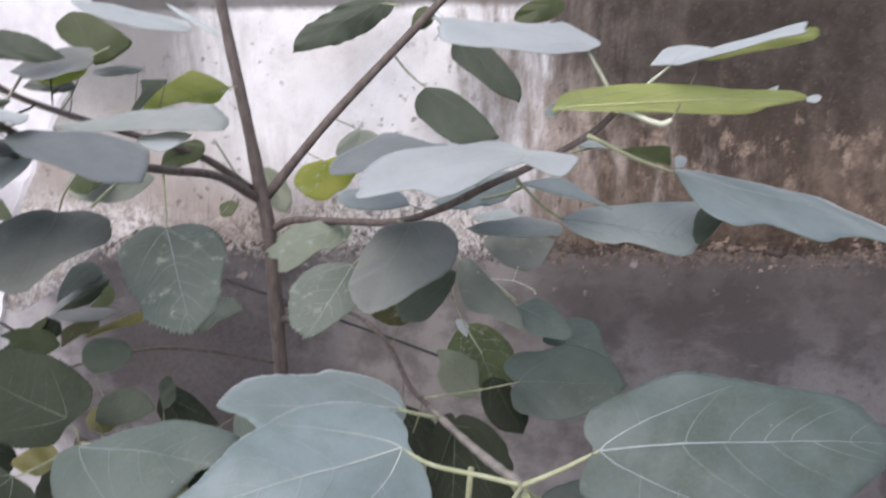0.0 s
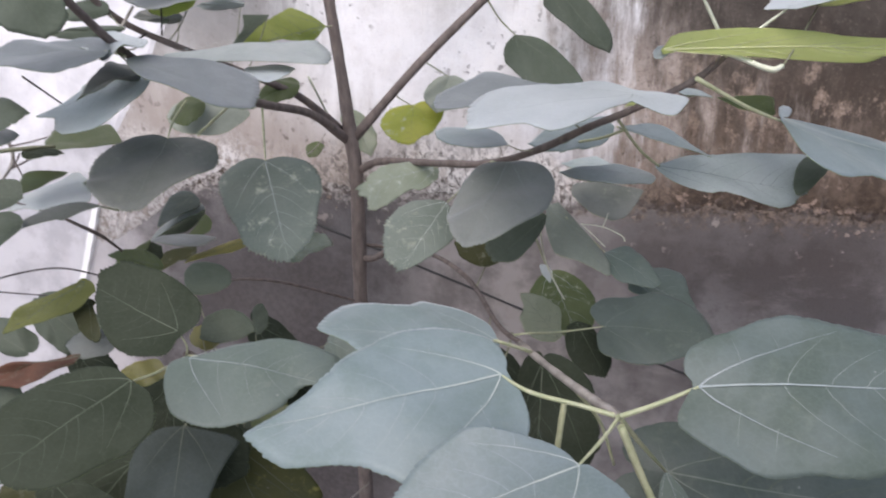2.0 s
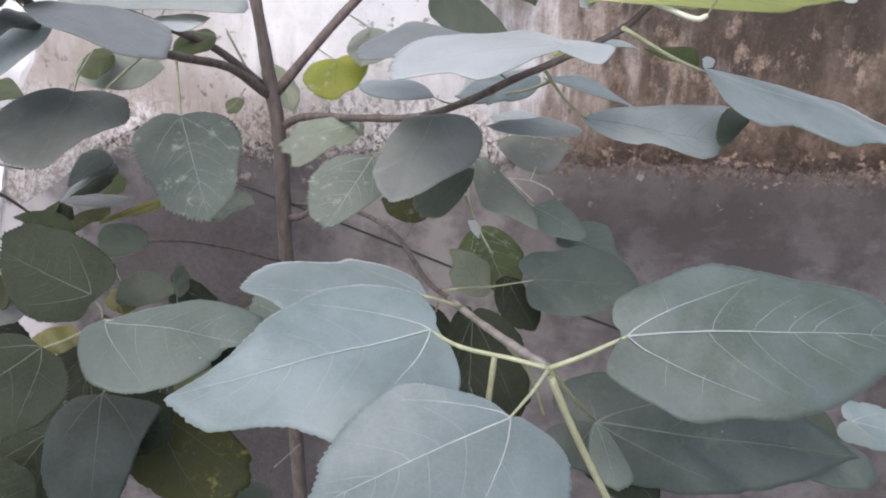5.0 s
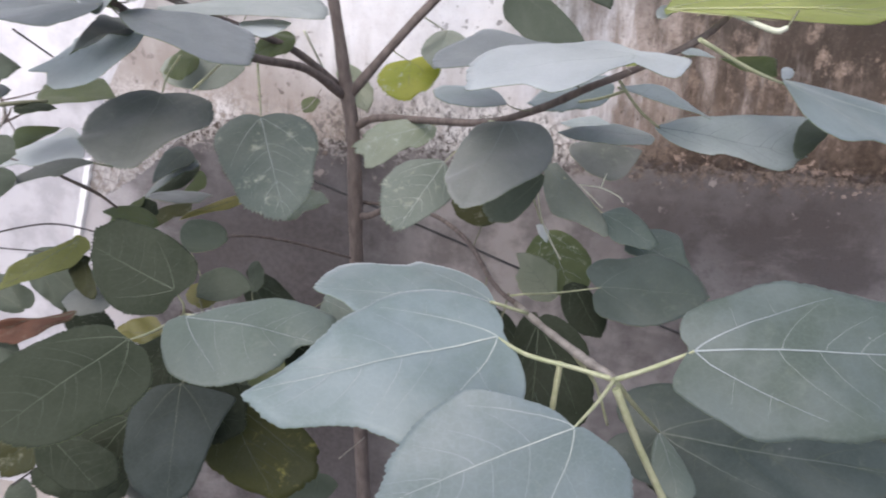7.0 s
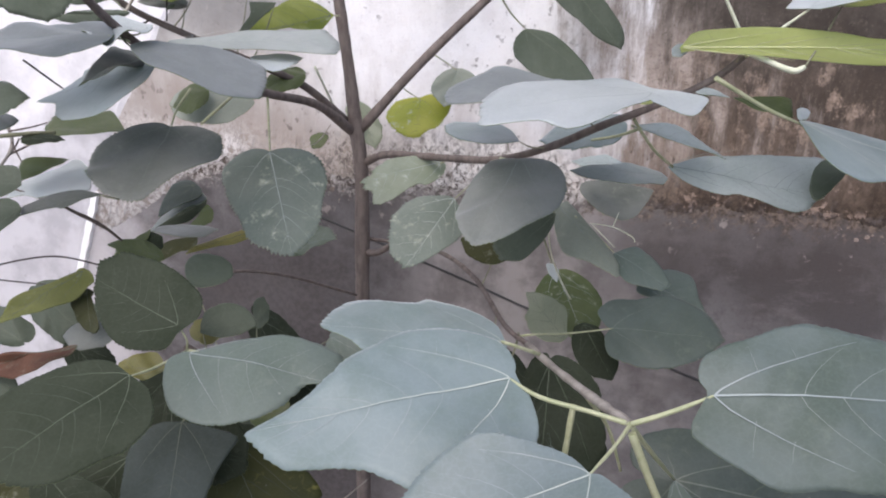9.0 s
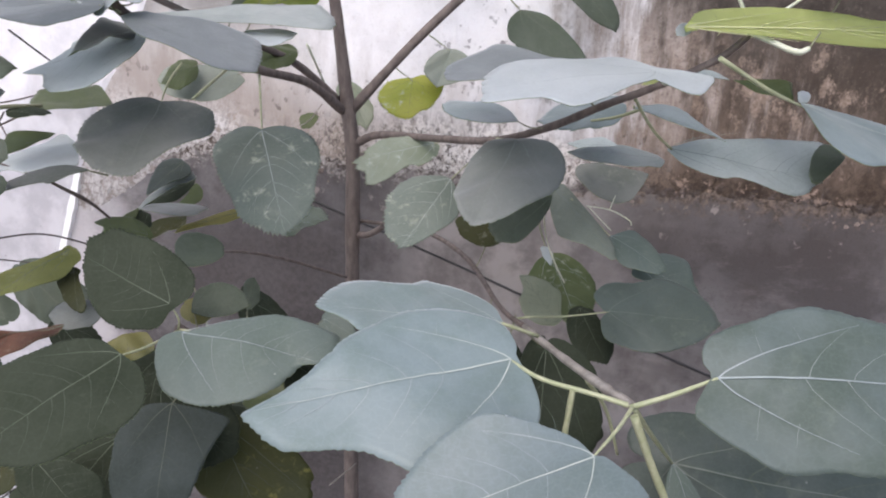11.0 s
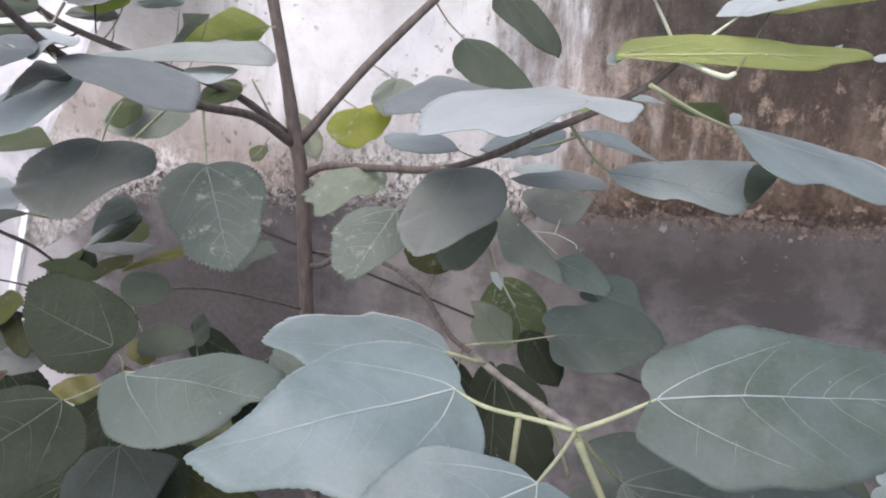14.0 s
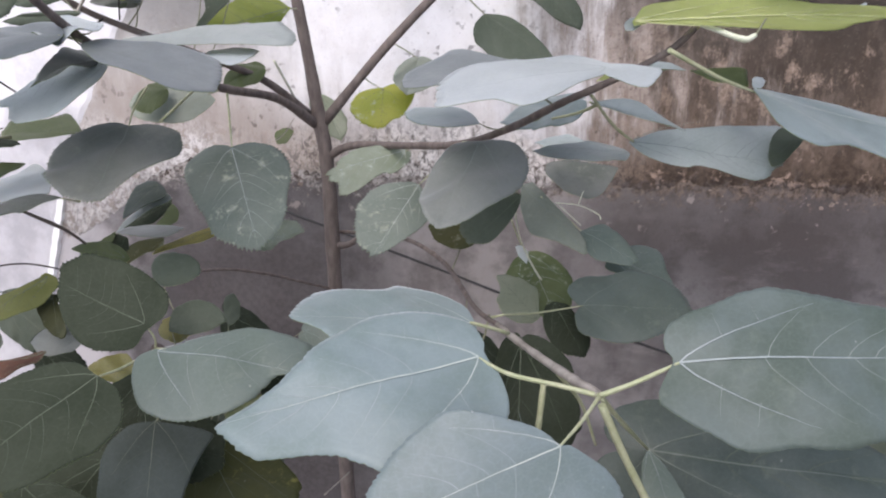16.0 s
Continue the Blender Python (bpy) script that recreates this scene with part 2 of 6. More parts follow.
def wash_material():
    """Old whitewash: bright and speckled at one end, then mould, rain streaks and damp; it crumbles along its lower edge."""
    n = Nodes("old_whitewash")
    vec = n.coords()
    split = n.add("ShaderNodeSeparateXYZ")
    n.link(vec, split.inputs[0])
    x, z = split.outputs[0], split.outputs[2]
    height = n.math("SUBTRACT", z, DADO)
    big = n.noise(vec, 2.6, 4.0, 0.6)
    mid = n.noise(vec, 8.0, 6.0, 0.65)
    fine = n.noise(vec, 70.0, 6.0, 0.7)
    patchy = n.noise(vec, 15.0, 8.0, 0.75, 0.3)
    streak = n.noise(n.coords("Object", (1.0, 1.0, 0.2)), 13.0, 6.0, 0.68)
    runs = n.noise(n.coords("Object", (1.0, 1.0, 0.34)), 9.0, 7.0, 0.7)

    def shifted(socket, noise, much):
        return n.math("ADD", socket, n.math("MULTIPLY", n.math("SUBTRACT", noise, 0.5), much))

    # whitewash, with lavender and beige clouds and small dark specks
    white = n.mix(n.ramp(mid, 0.38, 0.72), (0.85, 0.845, 0.87), (0.71, 0.695, 0.71))
    speck = n.math("MULTIPLY", n.ramp(n.noise(vec, 30.0, 4.0, 0.65), 0.60, 0.66), n.ramp(big, 0.45, 0.55))
    white = n.mix(n.math("MULTIPLY", speck, 0.8), white, (0.20, 0.19, 0.20))
    white = n.mix(n.ramp(n.noise(vec, 55.0, 6.0, 0.7), 0.6, 0.78, 0.0, 0.4), white, (0.50, 0.48, 0.49))
    grey_zone = n.math("MULTIPLY", n.ramp(x, -1.00, -0.92), n.ramp(shifted(x, streak, 0.4), -0.62, -0.40, 1.0, 0.0))
    white = n.mix(n.math("MULTIPLY", grey_zone, 0.85), white, n.mix(n.ramp(shifted(height, mid, 0.2), 0.20, 0.44), n.mix(n.ramp(runs, 0.4, 0.62), (0.57, 0.545, 0.535), (0.42, 0.385, 0.36)), (0.17, 0.165, 0.16)))
    # a dark band all along from about 1.75 m up, weaker again above 1.85 m
    white = n.mix(n.math("MULTIPLY", n.ramp(shifted(z, mid, 0.03), 1.752, 1.772, 0.0, 0.85), n.ramp(shifted(z, mid, 0.1), 1.80, 1.88, 1.0, 0.25)), white, (0.12, 0.115, 0.115))
    # mould that thickens along the wall, in running streaks
    drift = n.math("ADD", n.math("MULTIPLY", n.math("SUBTRACT", x, 0.31), 1.5), n.math("MULTIPLY", n.math("SUBTRACT", streak, 0.5), 1.5))
    drift = shifted(drift, big, 0.8)
    drift = shifted(drift, patchy, 0.35)
    drift = n.math("ADD", drift, n.math("MULTIPLY", n.ramp(height, 0.16, 0.40), n.ramp(x, -0.1, 0.15, 0.0, 0.14)))
    beige = n.mix(n.ramp(fine, 0.35, 0.7), (0.43, 0.37, 0.335), (0.33, 0.275, 0.245))
    beige = n.mix(n.ramp(runs, 0.45, 0.62, 0.0, 0.6), beige, (0.25, 0.205, 0.178))
    soot = n.mix(n.ramp(runs, 0.42, 0.58), (0.040, 0.030, 0.023), (0.125, 0.097, 0.079))
    soot = n.mix(n.ramp(n.noise(vec, 24.0, 6.0, 0.7), 0.46, 0.6, 0.0, 0.6), soot, (0.052, 0.038, 0.030))
    col = n.mix(n.ramp(drift, -0.28, 0.12), white, beige)
    col = n.mix(n.ramp(drift, 0.16, 0.5, 0.0, 0.93), col, soot)
    # tan scabs where the mould has washed away
    scab = n.noise(n.coords("Object", (1.0, 1.0, 0.62)), 12.0, 7.0, 0.72)
    blot = n.noise(n.coords("Object", (1.0, 1.0, 0.8)), 5.5, 5.0, 0.6)
    scab = n.math("MULTIPLY", n.math("MAXIMUM", n.ramp(scab, 0.52, 0.60), n.ramp(blot, 0.54, 0.68, 0.0, 0.75)), n.ramp(height, 0.32, 0.52, 0.85, 0.1))
    col = n.mix(n.math("MULTIPLY", scab, n.ramp(drift, 0.05, 0.35)), col, n.mix(n.ramp(fine, 0.35, 0.65), (0.36, 0.28, 0.23), (0.20, 0.152, 0.122)))
    # black growth over the upper part
    growth = n.math("MULTIPLY", n.ramp(shifted(shifted(height, big, 0.35), runs, 0.3), 0.25, 0.45), n.ramp(shifted(x, streak, 0.9), 0.04, 0.46))
    col = n.mix(n.math("MULTIPLY", growth, 0.88), col, n.mix(n.ramp(mid, 0.38, 0.66), (0.038, 0.033, 0.029), (0.082, 0.071, 0.063)))
    grit = n.noise(vec, 130.0, 5.0, 0.75)
    col = n.mix(n.math("MULTIPLY", n.ramp(grit, 0.54, 0.68), n.ramp(drift, -0.3, 0.2, 0.12, 0.6)), col, (0.058, 0.047, 0.04))
    col = n.mix(n.math("MULTIPLY", n.ramp(grit, 0.44, 0.34), n.ramp(drift, -0.2, 0.3, 0.05, 0.14)), col, (0.36, 0.30, 0.265))
    # damp brown above the lower edge, dirt and lifted flakes on it
    damp_shade = n.math("ADD", height, n.math("MULTIPLY", n.math("SUBTRACT", streak, 0.5), -0.5))
    col = n.mix(n.ramp(n.math("ADD", damp_shade, n.ramp(x, -0.9, -0.2, -0.14, 0.0)), 0.0, 0.28, 0.85, 0.0), col, n.mix(n.ramp(shifted(x, mid, 0.3), 0.0, 0.30), n.mix(n.ramp(x, -0.3, -0.08), (0.33, 0.285, 0.26), (0.56, 0.52, 0.50)), n.mix(n.ramp(patchy, 0.40, 0.62), (0.075, 0.054, 0.041), (0.185, 0.14, 0.11))))
    gouge = n.math("MULTIPLY", n.ramp(n.noise(n.coords("Object", (1.0, 1.0, 0.6)), 34.0, 3.0, 0.6), 0.60, 0.66), n.ramp(height, 0.05, 0.32, 0.9, 0.0))
    col = n.mix(gouge, col, (0.085, 0.07, 0.06))
    flake = n.noise(n.coords("Object", (1.0, 1.0, 0.7)), 84.0, 8.0, 0.82, 0.6)
    light_flake = n.mix(n.ramp(x, 0.08, 0.42), n.mix(n.ramp(x, -0.42, -0.18), n.mix(n.ramp(x, -0.74, -0.62), (0.74, 0.72, 0.72), (0.44, 0.39, 0.36)), (0.78, 0.75, 0.73)), (0.255, 0.19, 0.148))
    crust = n.mix(n.ramp(flake, 0.42, 0.54), n.mix(n.ramp(x, -0.6, -0.35), (0.36, 0.335, 0.33), (0.075, 0.06, 0.05)), light_flake)
    crust = n.mix(n.ramp(n.noise(vec, 38.0, 4.0, 0.7), 0.5, 0.62, 0.0, 0.75), crust, n.mix(n.ramp(x, 0.05, 0.36), n.mix(n.ramp(x, -0.42, -0.18), (0.29, 0.245, 0.215), (0.52, 0.47, 0.44)), (0.105, 0.08, 0.065)))
    chipping = n.math("MULTIPLY", n.ramp(n.noise(vec, 27.0, 6.0, 0.75), 0.53, 0.60), n.ramp(n.noise(vec, 9.0, 3.0, 0.6), 0.42, 0.52))
    rotten = n.mix(chipping, n.mix(n.ramp(fine, 0.4, 0.65), (0.045, 0.033, 0.026), (0.10, 0.074, 0.057)), (0.40, 0.30, 0.245))
    crust = n.mix(n.ramp(shifted(x, mid, 0.4), 0.26, 0.48), crust, rotten)
    band = shifted(height, mid, 0.22)
    tall = n.math("ADD", band, n.ramp(x, -0.1, 0.5, -0.06, 0.0))
    col = n.mix(n.math("MULTIPLY", n.ramp(tall, 0.0, 0.12, 1.0, 0.0), 0.92), col, crust)
    worn = shifted(shifted(height, n.noise(vec, 30.0, 7.0, 0.75), 0.22), big, 0.05)
    col = n.mix(n.math("MULTIPLY", n.ramp(worn, -0.03, 0.035, 0.9, 0.0), n.ramp(x, -0.2, 0.25, 0.35, 1.0)), col, n.mix(n.ramp(fine, 0.4, 0.62), (0.072, 0.060, 0.058), (0.15, 0.132, 0.128)))
    n.link(col, n.bsdf.inputs["Base Color"])
    n.bsdf.inputs["Roughness"].default_value = 0.9
    n.bsdf.inputs["Specular IOR Level"].default_value = 0.12
    relief = n.math("ADD", n.math("MULTIPLY", fine, 0.5), n.math("MULTIPLY", flake, n.ramp(band, 0.0, 0.10, 0.8, 0.0)))
    relief = n.math("ADD", relief, n.math("MULTIPLY", patchy, 0.5))
    n.bump(relief, 0.8, 0.008)
    return n.mat


def cement_material():
    """Bare cement render, clouded and damp, with a few splashes of old wash and painted shade behind the leaves."""
    n = Nodes("bare_cement_render")
    vec = n.coords()
    split = n.add("ShaderNodeSeparateXYZ")
    n.link(vec, split.inputs[0])
    x, z = split.outputs[0], split.outputs[2]
    height = n.math("SUBTRACT", z, DADO)
    big = n.noise(vec, 2.6, 4.0, 0.6)
    mid = n.noise(vec, 8.0, 6.0, 0.65)
    fine = n.noise(vec, 70.0, 6.0, 0.7)
    cement = n.mix(n.ramp(n.noise(vec, 4.5, 6.0, 0.62), 0.40, 0.61), (0.078, 0.072, 0.074), (0.172, 0.165, 0.171))
    cement = n.mix(n.ramp(n.noise(vec, 9.0, 5.0, 0.6), 0.50, 0.68, 0.0, 0.7), cement, (0.060, 0.051, 0.050))
    cement = n.mix(n.ramp(n.noise(n.coords("Object", (0.6, 1.0, 1.3)), 5.5, 6.0, 0.68), 0.54, 0.74, 0.0, 0.6), cement, (0.215, 0.20, 0.205))
    cement = n.mix(n.ramp(n.noise(n.coords("Object", (0.5, 1.0, 1.6)), 21.0, 6.0, 0.7), 0.55, 0.7, 0.0, 0.4), cement, (0.21, 0.19, 0.19))
    cement = n.mix(n.ramp(n.noise(vec, 150.0, 5.0, 0.75), 0.52, 0.7, 0.0, 0.5), cement, (0.055, 0.046, 0.046))
    cement = n.mix(n.ramp(fine, 0.6, 0.8, 0.0, 0.45), cement, (0.09, 0.078, 0.078))
    pale = n.math("ADD", x, n.math("MULTIPLY", n.math("SUBTRACT", big, 0.5), 0.8))
    cement = n.mix(n.math("MULTIPLY", n.ramp(pale, 0.1, 0.6, 0.85, 0.0), n.ramp(x, -0.38, -0.12)), cement, n.mix(n.ramp(mid, 0.4, 0.62), (0.31, 0.288, 0.283), (0.17, 0.155, 0.152)))
    # the shadow behind the left foliage, painted as a darker patch of cement
    damp_shade = n.math("MULTIPLY", n.ramp(n.math("ADD", x, n.math("MULTIPLY", n.math("SUBTRACT", big, 0.5), 0.5)), -0.86, -0.66), n.ramp(n.math("ADD", x, n.math("MULTIPLY", n.math("SUBTRACT", mid, 0.5), 0.5)), -0.36, -0.18, 1.0, 0.0))
    damp_shade = n.math("MULTIPLY", damp_shade, n.ramp(n.math("ADD", z, n.math("MULTIPLY", n.math("SUBTRACT", mid, 0.5), 0.3)), 0.94, 1.10, 0.72, 0.1))
    cement = n.mix(damp_shade, cement, n.mix(n.ramp(fine, 0.4, 0.6), (0.062, 0.056, 0.057), (0.086, 0.078, 0.079)))
    cement = n.mix(n.math("MULTIPLY", n.ramp(height, -0.26, -0.08), n.ramp(x, 0.15, 0.5, 0.0, 0.5)), cement, (0.068, 0.056, 0.052))
    chip = n.ramp(n.noise(vec, 16.0, 5.0, 0.7), 0.60, 0.67)
    cement = n.mix(n.math("MULTIPLY", chip, n.ramp(height, -0.20, -0.04, 0.0, 0.6)), cement, (0.36, 0.315, 0.30))
    cement = n.mix(n.ramp(n.math("ADD", x, n.math("MULTIPLY", mid, 0.3)), -0.97, -0.76, 0.85, 0.0), cement, (0.50, 0.48, 0.50))
    # remains of the wash, thinning out downwards
    rest = n.math("ADD", height, n.math("MULTIPLY", n.math("SUBTRACT", n.noise(vec, 34.0, 7.0, 0.78), 0.5), 0.26))
    scale = n.mix(n.ramp(n.noise(vec, 60.0, 6.0, 0.75), 0.42, 0.58), (0.062, 0.047, 0.038), n.mix(n.ramp(x, -0.1, 0.3), (0.46, 0.43, 0.415), (0.19, 0.148, 0.12)))
    cement = n.mix(n.ramp(rest, -0.045, 0.02, 0.0, 0.9), cement, scale)
    n.link(cement, n.bsdf.inputs["Base Color"])
    n.bsdf.inputs["Roughness"].default_value = 0.9
    n.bsdf.inputs["Specular IOR Level"].default_value = 0.12
    n.bump(n.math("ADD", n.math("MULTIPLY", fine, 0.5), n.math("MULTIPLY", n.noise(vec, 22.0, 6.0, 0.7), 0.5)), 0.7, 0.006)
    return n.mat


def plaster_material():
    n = Nodes("white_plaster")
    vec = n.coords()
    mid = n.noise(vec, 6.0, 6.0, 0.65)
    streak = n.noise(n.coords("Object", (1.0, 1.0, 0.3)), 7.0, 5.0, 0.6)
    col = n.mix(n.ramp(mid, 0.4, 0.7), (0.80, 0.79, 0.82), (0.60, 0.59, 0.625))
    split = n.add("ShaderNodeSeparateXYZ")
    n.link(vec, split.inputs[0])
    cloud = n.noise(vec, 3.2, 6.0, 0.65)
    # greyer towards the bottom, with a cloudy border
    low_grey = n.ramp(n.math("ADD", split.outputs[2], n.math("MULTIPLY", n.math("SUBTRACT", cloud, 0.5), 0.9)), 1.08, 1.46, 1.0, 0.0)
    col = n.mix(n.math("MULTIPLY", low_grey, 0.8), col, n.mix(n.ramp(mid, 0.42, 0.62), (0.48, 0.475, 0.51), (0.35, 0.345, 0.375)))
    col = n.mix(n.ramp(streak, 0.56, 0.75, 0.0, 0.7), col, (0.45, 0.43, 0.46))
    speck = n.ramp(n.noise(vec, 42.0, 4.0, 0.65), 0.66, 0.74)
    col = n.mix(n.math("MULTIPLY", speck, n.ramp(mid, 0.45, 0.6)), col, (0.30, 0.29, 0.31))
    n.link(col, n.bsdf.inputs["Base Color"])
    n.bsdf.inputs["Roughness"].default_value = 0.85
    n.bump(n.noise(vec, 40.0, 6.0, 0.7), 0.4, 0.004)
    return n.mat


fresh_white = plain("fresh_white_plaster", (0.86, 0.86, 0.87), (0.8, 0.8, 0.81), 30, 0.8)
wash = wash_material()
cement = cement_material()
plaster = plaster_material()
yard_paint = plain("unseen_wall_white", (0.70, 0.69, 0.68), (0.6, 0.59, 0.58), 3, 0.9, 0.3, 0.01)
# invented pale tone for the unseen floor, so it fills the leaves from below
pale_floor = plain("pale_fill_floor", (0.33, 0.305, 0.285), (0.23, 0.21, 0.198), 6, 0.95, 0.8, 0.02)


# ---- building helpers ----
def part(name, bm, material, parent=None, label="", at=(0, 0, 0)):
    mesh = bpy.data.meshes.new(name)
    bm.to_mesh(mesh)
    bm.free()
    for m in material if isinstance(material, (list, tuple)) else [material]:
        mesh.materials.append(m)
    ob = new(name, mesh)
    ob.location = at
    if parent:
        ob.parent = parent
        ob.matrix_parent_inverse = Matrix.Translation(parent.matrix_basis.translation).inverted()
        if parent.parent:
            ob.matrix_parent_inverse = Matrix.Translation(parent.matrix_basis.translation).inverted()
    if label:
        ob["label"] = label
    return ob


def spline(points, per=6):
    """Catmull-Rom through the points."""
    p = [Vector(q) for q in points]
    p = [p[0] * 2 - p[1]] + p + [p[-1] * 2 - p[-2]]
    out = []
    for i in range(1, len(p) - 2):
        for k in range(per):
            t = k / per
            a, b, c, d = p[i - 1], p[i], p[i + 1], p[i + 2]
            out.append(0.5 * ((2 * b) + (c - a) * t + (2 * a - 5 * b + 4 * c - d) * t * t + (3 * b - a - 3 * c + d) * t ** 3))
    return out + [p[-2]]


def tube(points, radii, sides=8, per=6, knots=0.0, seed=0):
    """A tapering round rod through the points; knots: how much its thickness varies."""
    rng = random.Random(seed)
    line = spline(points, per)
    bm = bmesh.new()
    rings = []
    side = Vector((0.31, 0.22, 0.9))
    for i, p in enumerate(line):
        ahead = (line[min(i + 1, len(line) - 1)] - line[max(i - 1, 0)]).normalized()
        x = ahead.cross(side).normalized()
        y = ahead.cross(x)
        f = i / (len(line) - 1) * (len(radii) - 1)
        k = min(int(f), len(radii) - 2)
        r = radii[k] * (1 - f + k) + radii[k + 1] * (f - k)
        r *= 1 + knots * rng.uniform(-1, 1)
        rings.append([bm.verts.new(p + r * (math.cos(a) * x + math.sin(a) * y)) for a in (2 * math.pi * j / sides for j in range(sides))])
    for a, b in zip(rings, rings[1:]):
        for j in range(sides):
            f = bm.faces.new((a[j], a[(j + 1) % sides], b[(j + 1) % sides], b[j]))
            f.smooth = True
    bm.faces.new(rings[0][::-1])
    bm.faces.new(rings[-1])
    bmesh.ops.recalc_face_normals(bm, faces=bm.faces)
    return bm


def box(x0, x1, y0, y1, z0, z1, bevel=0.0):
    bm = bmesh.new()
    bmesh.ops.create_cube(bm, size=1.0)
    for v in bm.verts:
        v.co = Vector(((x0 + x1) / 2 + v.co.x * (x1 - x0), (y0 + y1) / 2 + v.co.y * (y1 - y0), (z0 + z1) / 2 + v.co.z * (z1 - z0)))
    if bevel:
        bmesh.ops.bevel(bm, geom=bm.edges[:], offset=bevel, segments=2, affect="EDGES")
    return bm


# ---- ground and walls ----
# the floor stays out of view and serves as a pale reflector
bm = bmesh.new()
bmesh.ops.create_grid(bm, x_segments=2, y_segments=2, size=400.0)
ground = part("ground", bm, pale_floor)
tagged(ground, "unseen yard floor, made pale to reflect fill light upwards", "ground", kind="structure")

WALL_TURN = math.degrees(math.atan(-0.11))
back = part("wall_back", box(-3.2, 4.5, 0.0, 0.23, 0.0, 2.9, 0.01), cement)
back.matrix_basis = pose(0, 1.98, 0, 0, 0, WALL_TURN)
tagged(back, "old cement-rendered yard wall with clouded grey damp stains and shade painted behind leaves", "wall", kind="structure")


def wash_coat():
    """The coat of old whitewash above: a thin crust, ragged and lifting along its lower edge."""
    bm = bmesh.new()
    xs = [-3.19 + 0.05 * i for i in range(38)] + [-1.29 + 0.005 * i for i in range(520)] + [1.32 + 0.06 * i for i in range(53)]
    rises = (0.0, 0.004, 0.010, 0.020, 0.035, 0.06, 0.1, 0.16, 0.25)
    rows = []
    for x in xs:
        low = DADO + 0.04 * noise.noise((x * 3.1, 0.3, 2.0)) + 0.018 * noise.noise((x * 11.0, 4.0, 0.0)) + 0.009 * noise.noise((x * 37.0, 1.0, 5.0)) + 0.010 * noise.noise((x * 83.0, 8.0, 1.0)) + 0.006 * noise.noise((x * 170.0, 2.0, 1.0))
        low += float(np.interp(x, (-1.1, -0.94, -0.86, -0.70, -0.46, -0.1, 0.19, 0.5, 0.8), (-0.18, -0.09, -0.017, 0.056, 0.011, 0.005, -0.02, -0.015, 0.0)))
        row = []
        for k, rise in enumerate(rises):
            rough = 1.0 if k < 6 else 0.4
            y = -0.0045 + rough * 0.0035 * noise.noise((x * 40.0, rise * 60.0, 3.0)) + rough * 0.0018 * noise.noise((x * 120.0, rise * 150.0, 7.0))
            y = max(-0.0068, min(-0.0012, y)) * min(1.0, 0.12 + rise / 0.04) if k else 0.002
            row.append(bm.verts.new((x, y, low + rise)))
        row.append(bm.verts.new((x, -0.004, 2.89)))
        row.append(bm.verts.new((x, 0.001, 2.895)))
        rows.append(row)
    for a, b in zip(rows, rows[1:]):
        for k in range(len(a) - 1):
            bm.faces.new((a[k], b[k], b[k + 1], a[k + 1]))
    return bm


crusted = part("whitewash_coat", wash_coat(), wash)
crusted.matrix_basis = back.matrix_basis
tagged(crusted, "flaking old whitewash with brown mould streaks and ragged lower edge", "whitewash", kind="structure")


def wash_flakes():
    """Loose scabs of wash left on the cement just under the edge of the coat."""
    bm = bmesh.new()
    rng = random.Random(21)
    for _ in range(80):
        x = rng.uniform(-0.75, 1.25)
        z = DADO + 0.04 * noise.noise((x * 3.1, 0.3, 2.0)) - 0.008 - abs(rng.gauss(0, 0.020))
        r = rng.uniform(0.0015, 0.006) * (1.5 if rng.random() < 0.12 else 1.0)
        corners = rng.randint(5, 8)
        ring = []
        for i in range(corners):
            a = 2 * math.pi * i / corners
            q = r * rng.uniform(0.5, 1.2)
            ring.append((x + 1.2 * q * math.cos(a), z + q * math.sin(a)))
        foot = [bm.verts.new((u, 0.001, v)) for u, v in ring]
        top = [bm.verts.new((x + (u - x) * 0.7, -rng.uniform(0.0008, 0.0025), z + (v - z) * 0.7)) for u, v in ring]
        for i in range(corners):
            j = (i + 1) % corners
            bm.faces.new((foot[i], foot[j], top[j], top[i]))
        bm.faces.new(top)
    bmesh.ops.recalc_face_normals(bm, faces=bm.faces)
    return bm


scabs = part("whitewash_flakes", wash_flakes(), plain("wash_flake", (0.25, 0.20, 0.175), (0.085, 0.07, 0.062), 25, 0.9))
scabs.matrix_basis = back.matrix_basis
tagged(scabs, "small loose flakes of whitewash stuck to the cement", "flakes", kind="stuff")


def plaster_coat():
    """The thicker white plaster coat on the far end of the wall; its edge runs down aslant."""
    bm = bmesh.new()
    edge = [(-0.70, 2.88), (-0.80, 1.72), (-0.89, 1.55), (-1.03, 1.31), (-1.135, 1.06), (-1.19, 0.88), (-1.25, 0.6), (-1.32, 0.0)]
    rng = random.Random(5)
    line = []
    for (x0, z0), (x1, z1) in zip(edge, edge[1:]):
        for k in range(8):
            t = k / 8
            line.append((x0 + (x1 - x0) * t + rng.uniform(-0.006, 0.006), z0 + (z1 - z0) * t))
    line.append(edge[-1])
    front = [bm.verts.new((x - 0.014, -0.008, z)) for x, z in line]
    rim = [bm.verts.new((x + 0.012, -0.001, z)) for x, z in line]
    far = [bm.verts.new((-3.19, -0.008, z)) for x, z in line]
    for i in range(len(line) - 1):
        bm.faces.new((front[i], front[i + 1], rim[i + 1], rim[i]))
        bm.faces.new((far[i], far[i + 1], front[i + 1], front[i]))
    bmesh.ops.recalc_face_normals(bm, faces=bm.faces)
    return bm


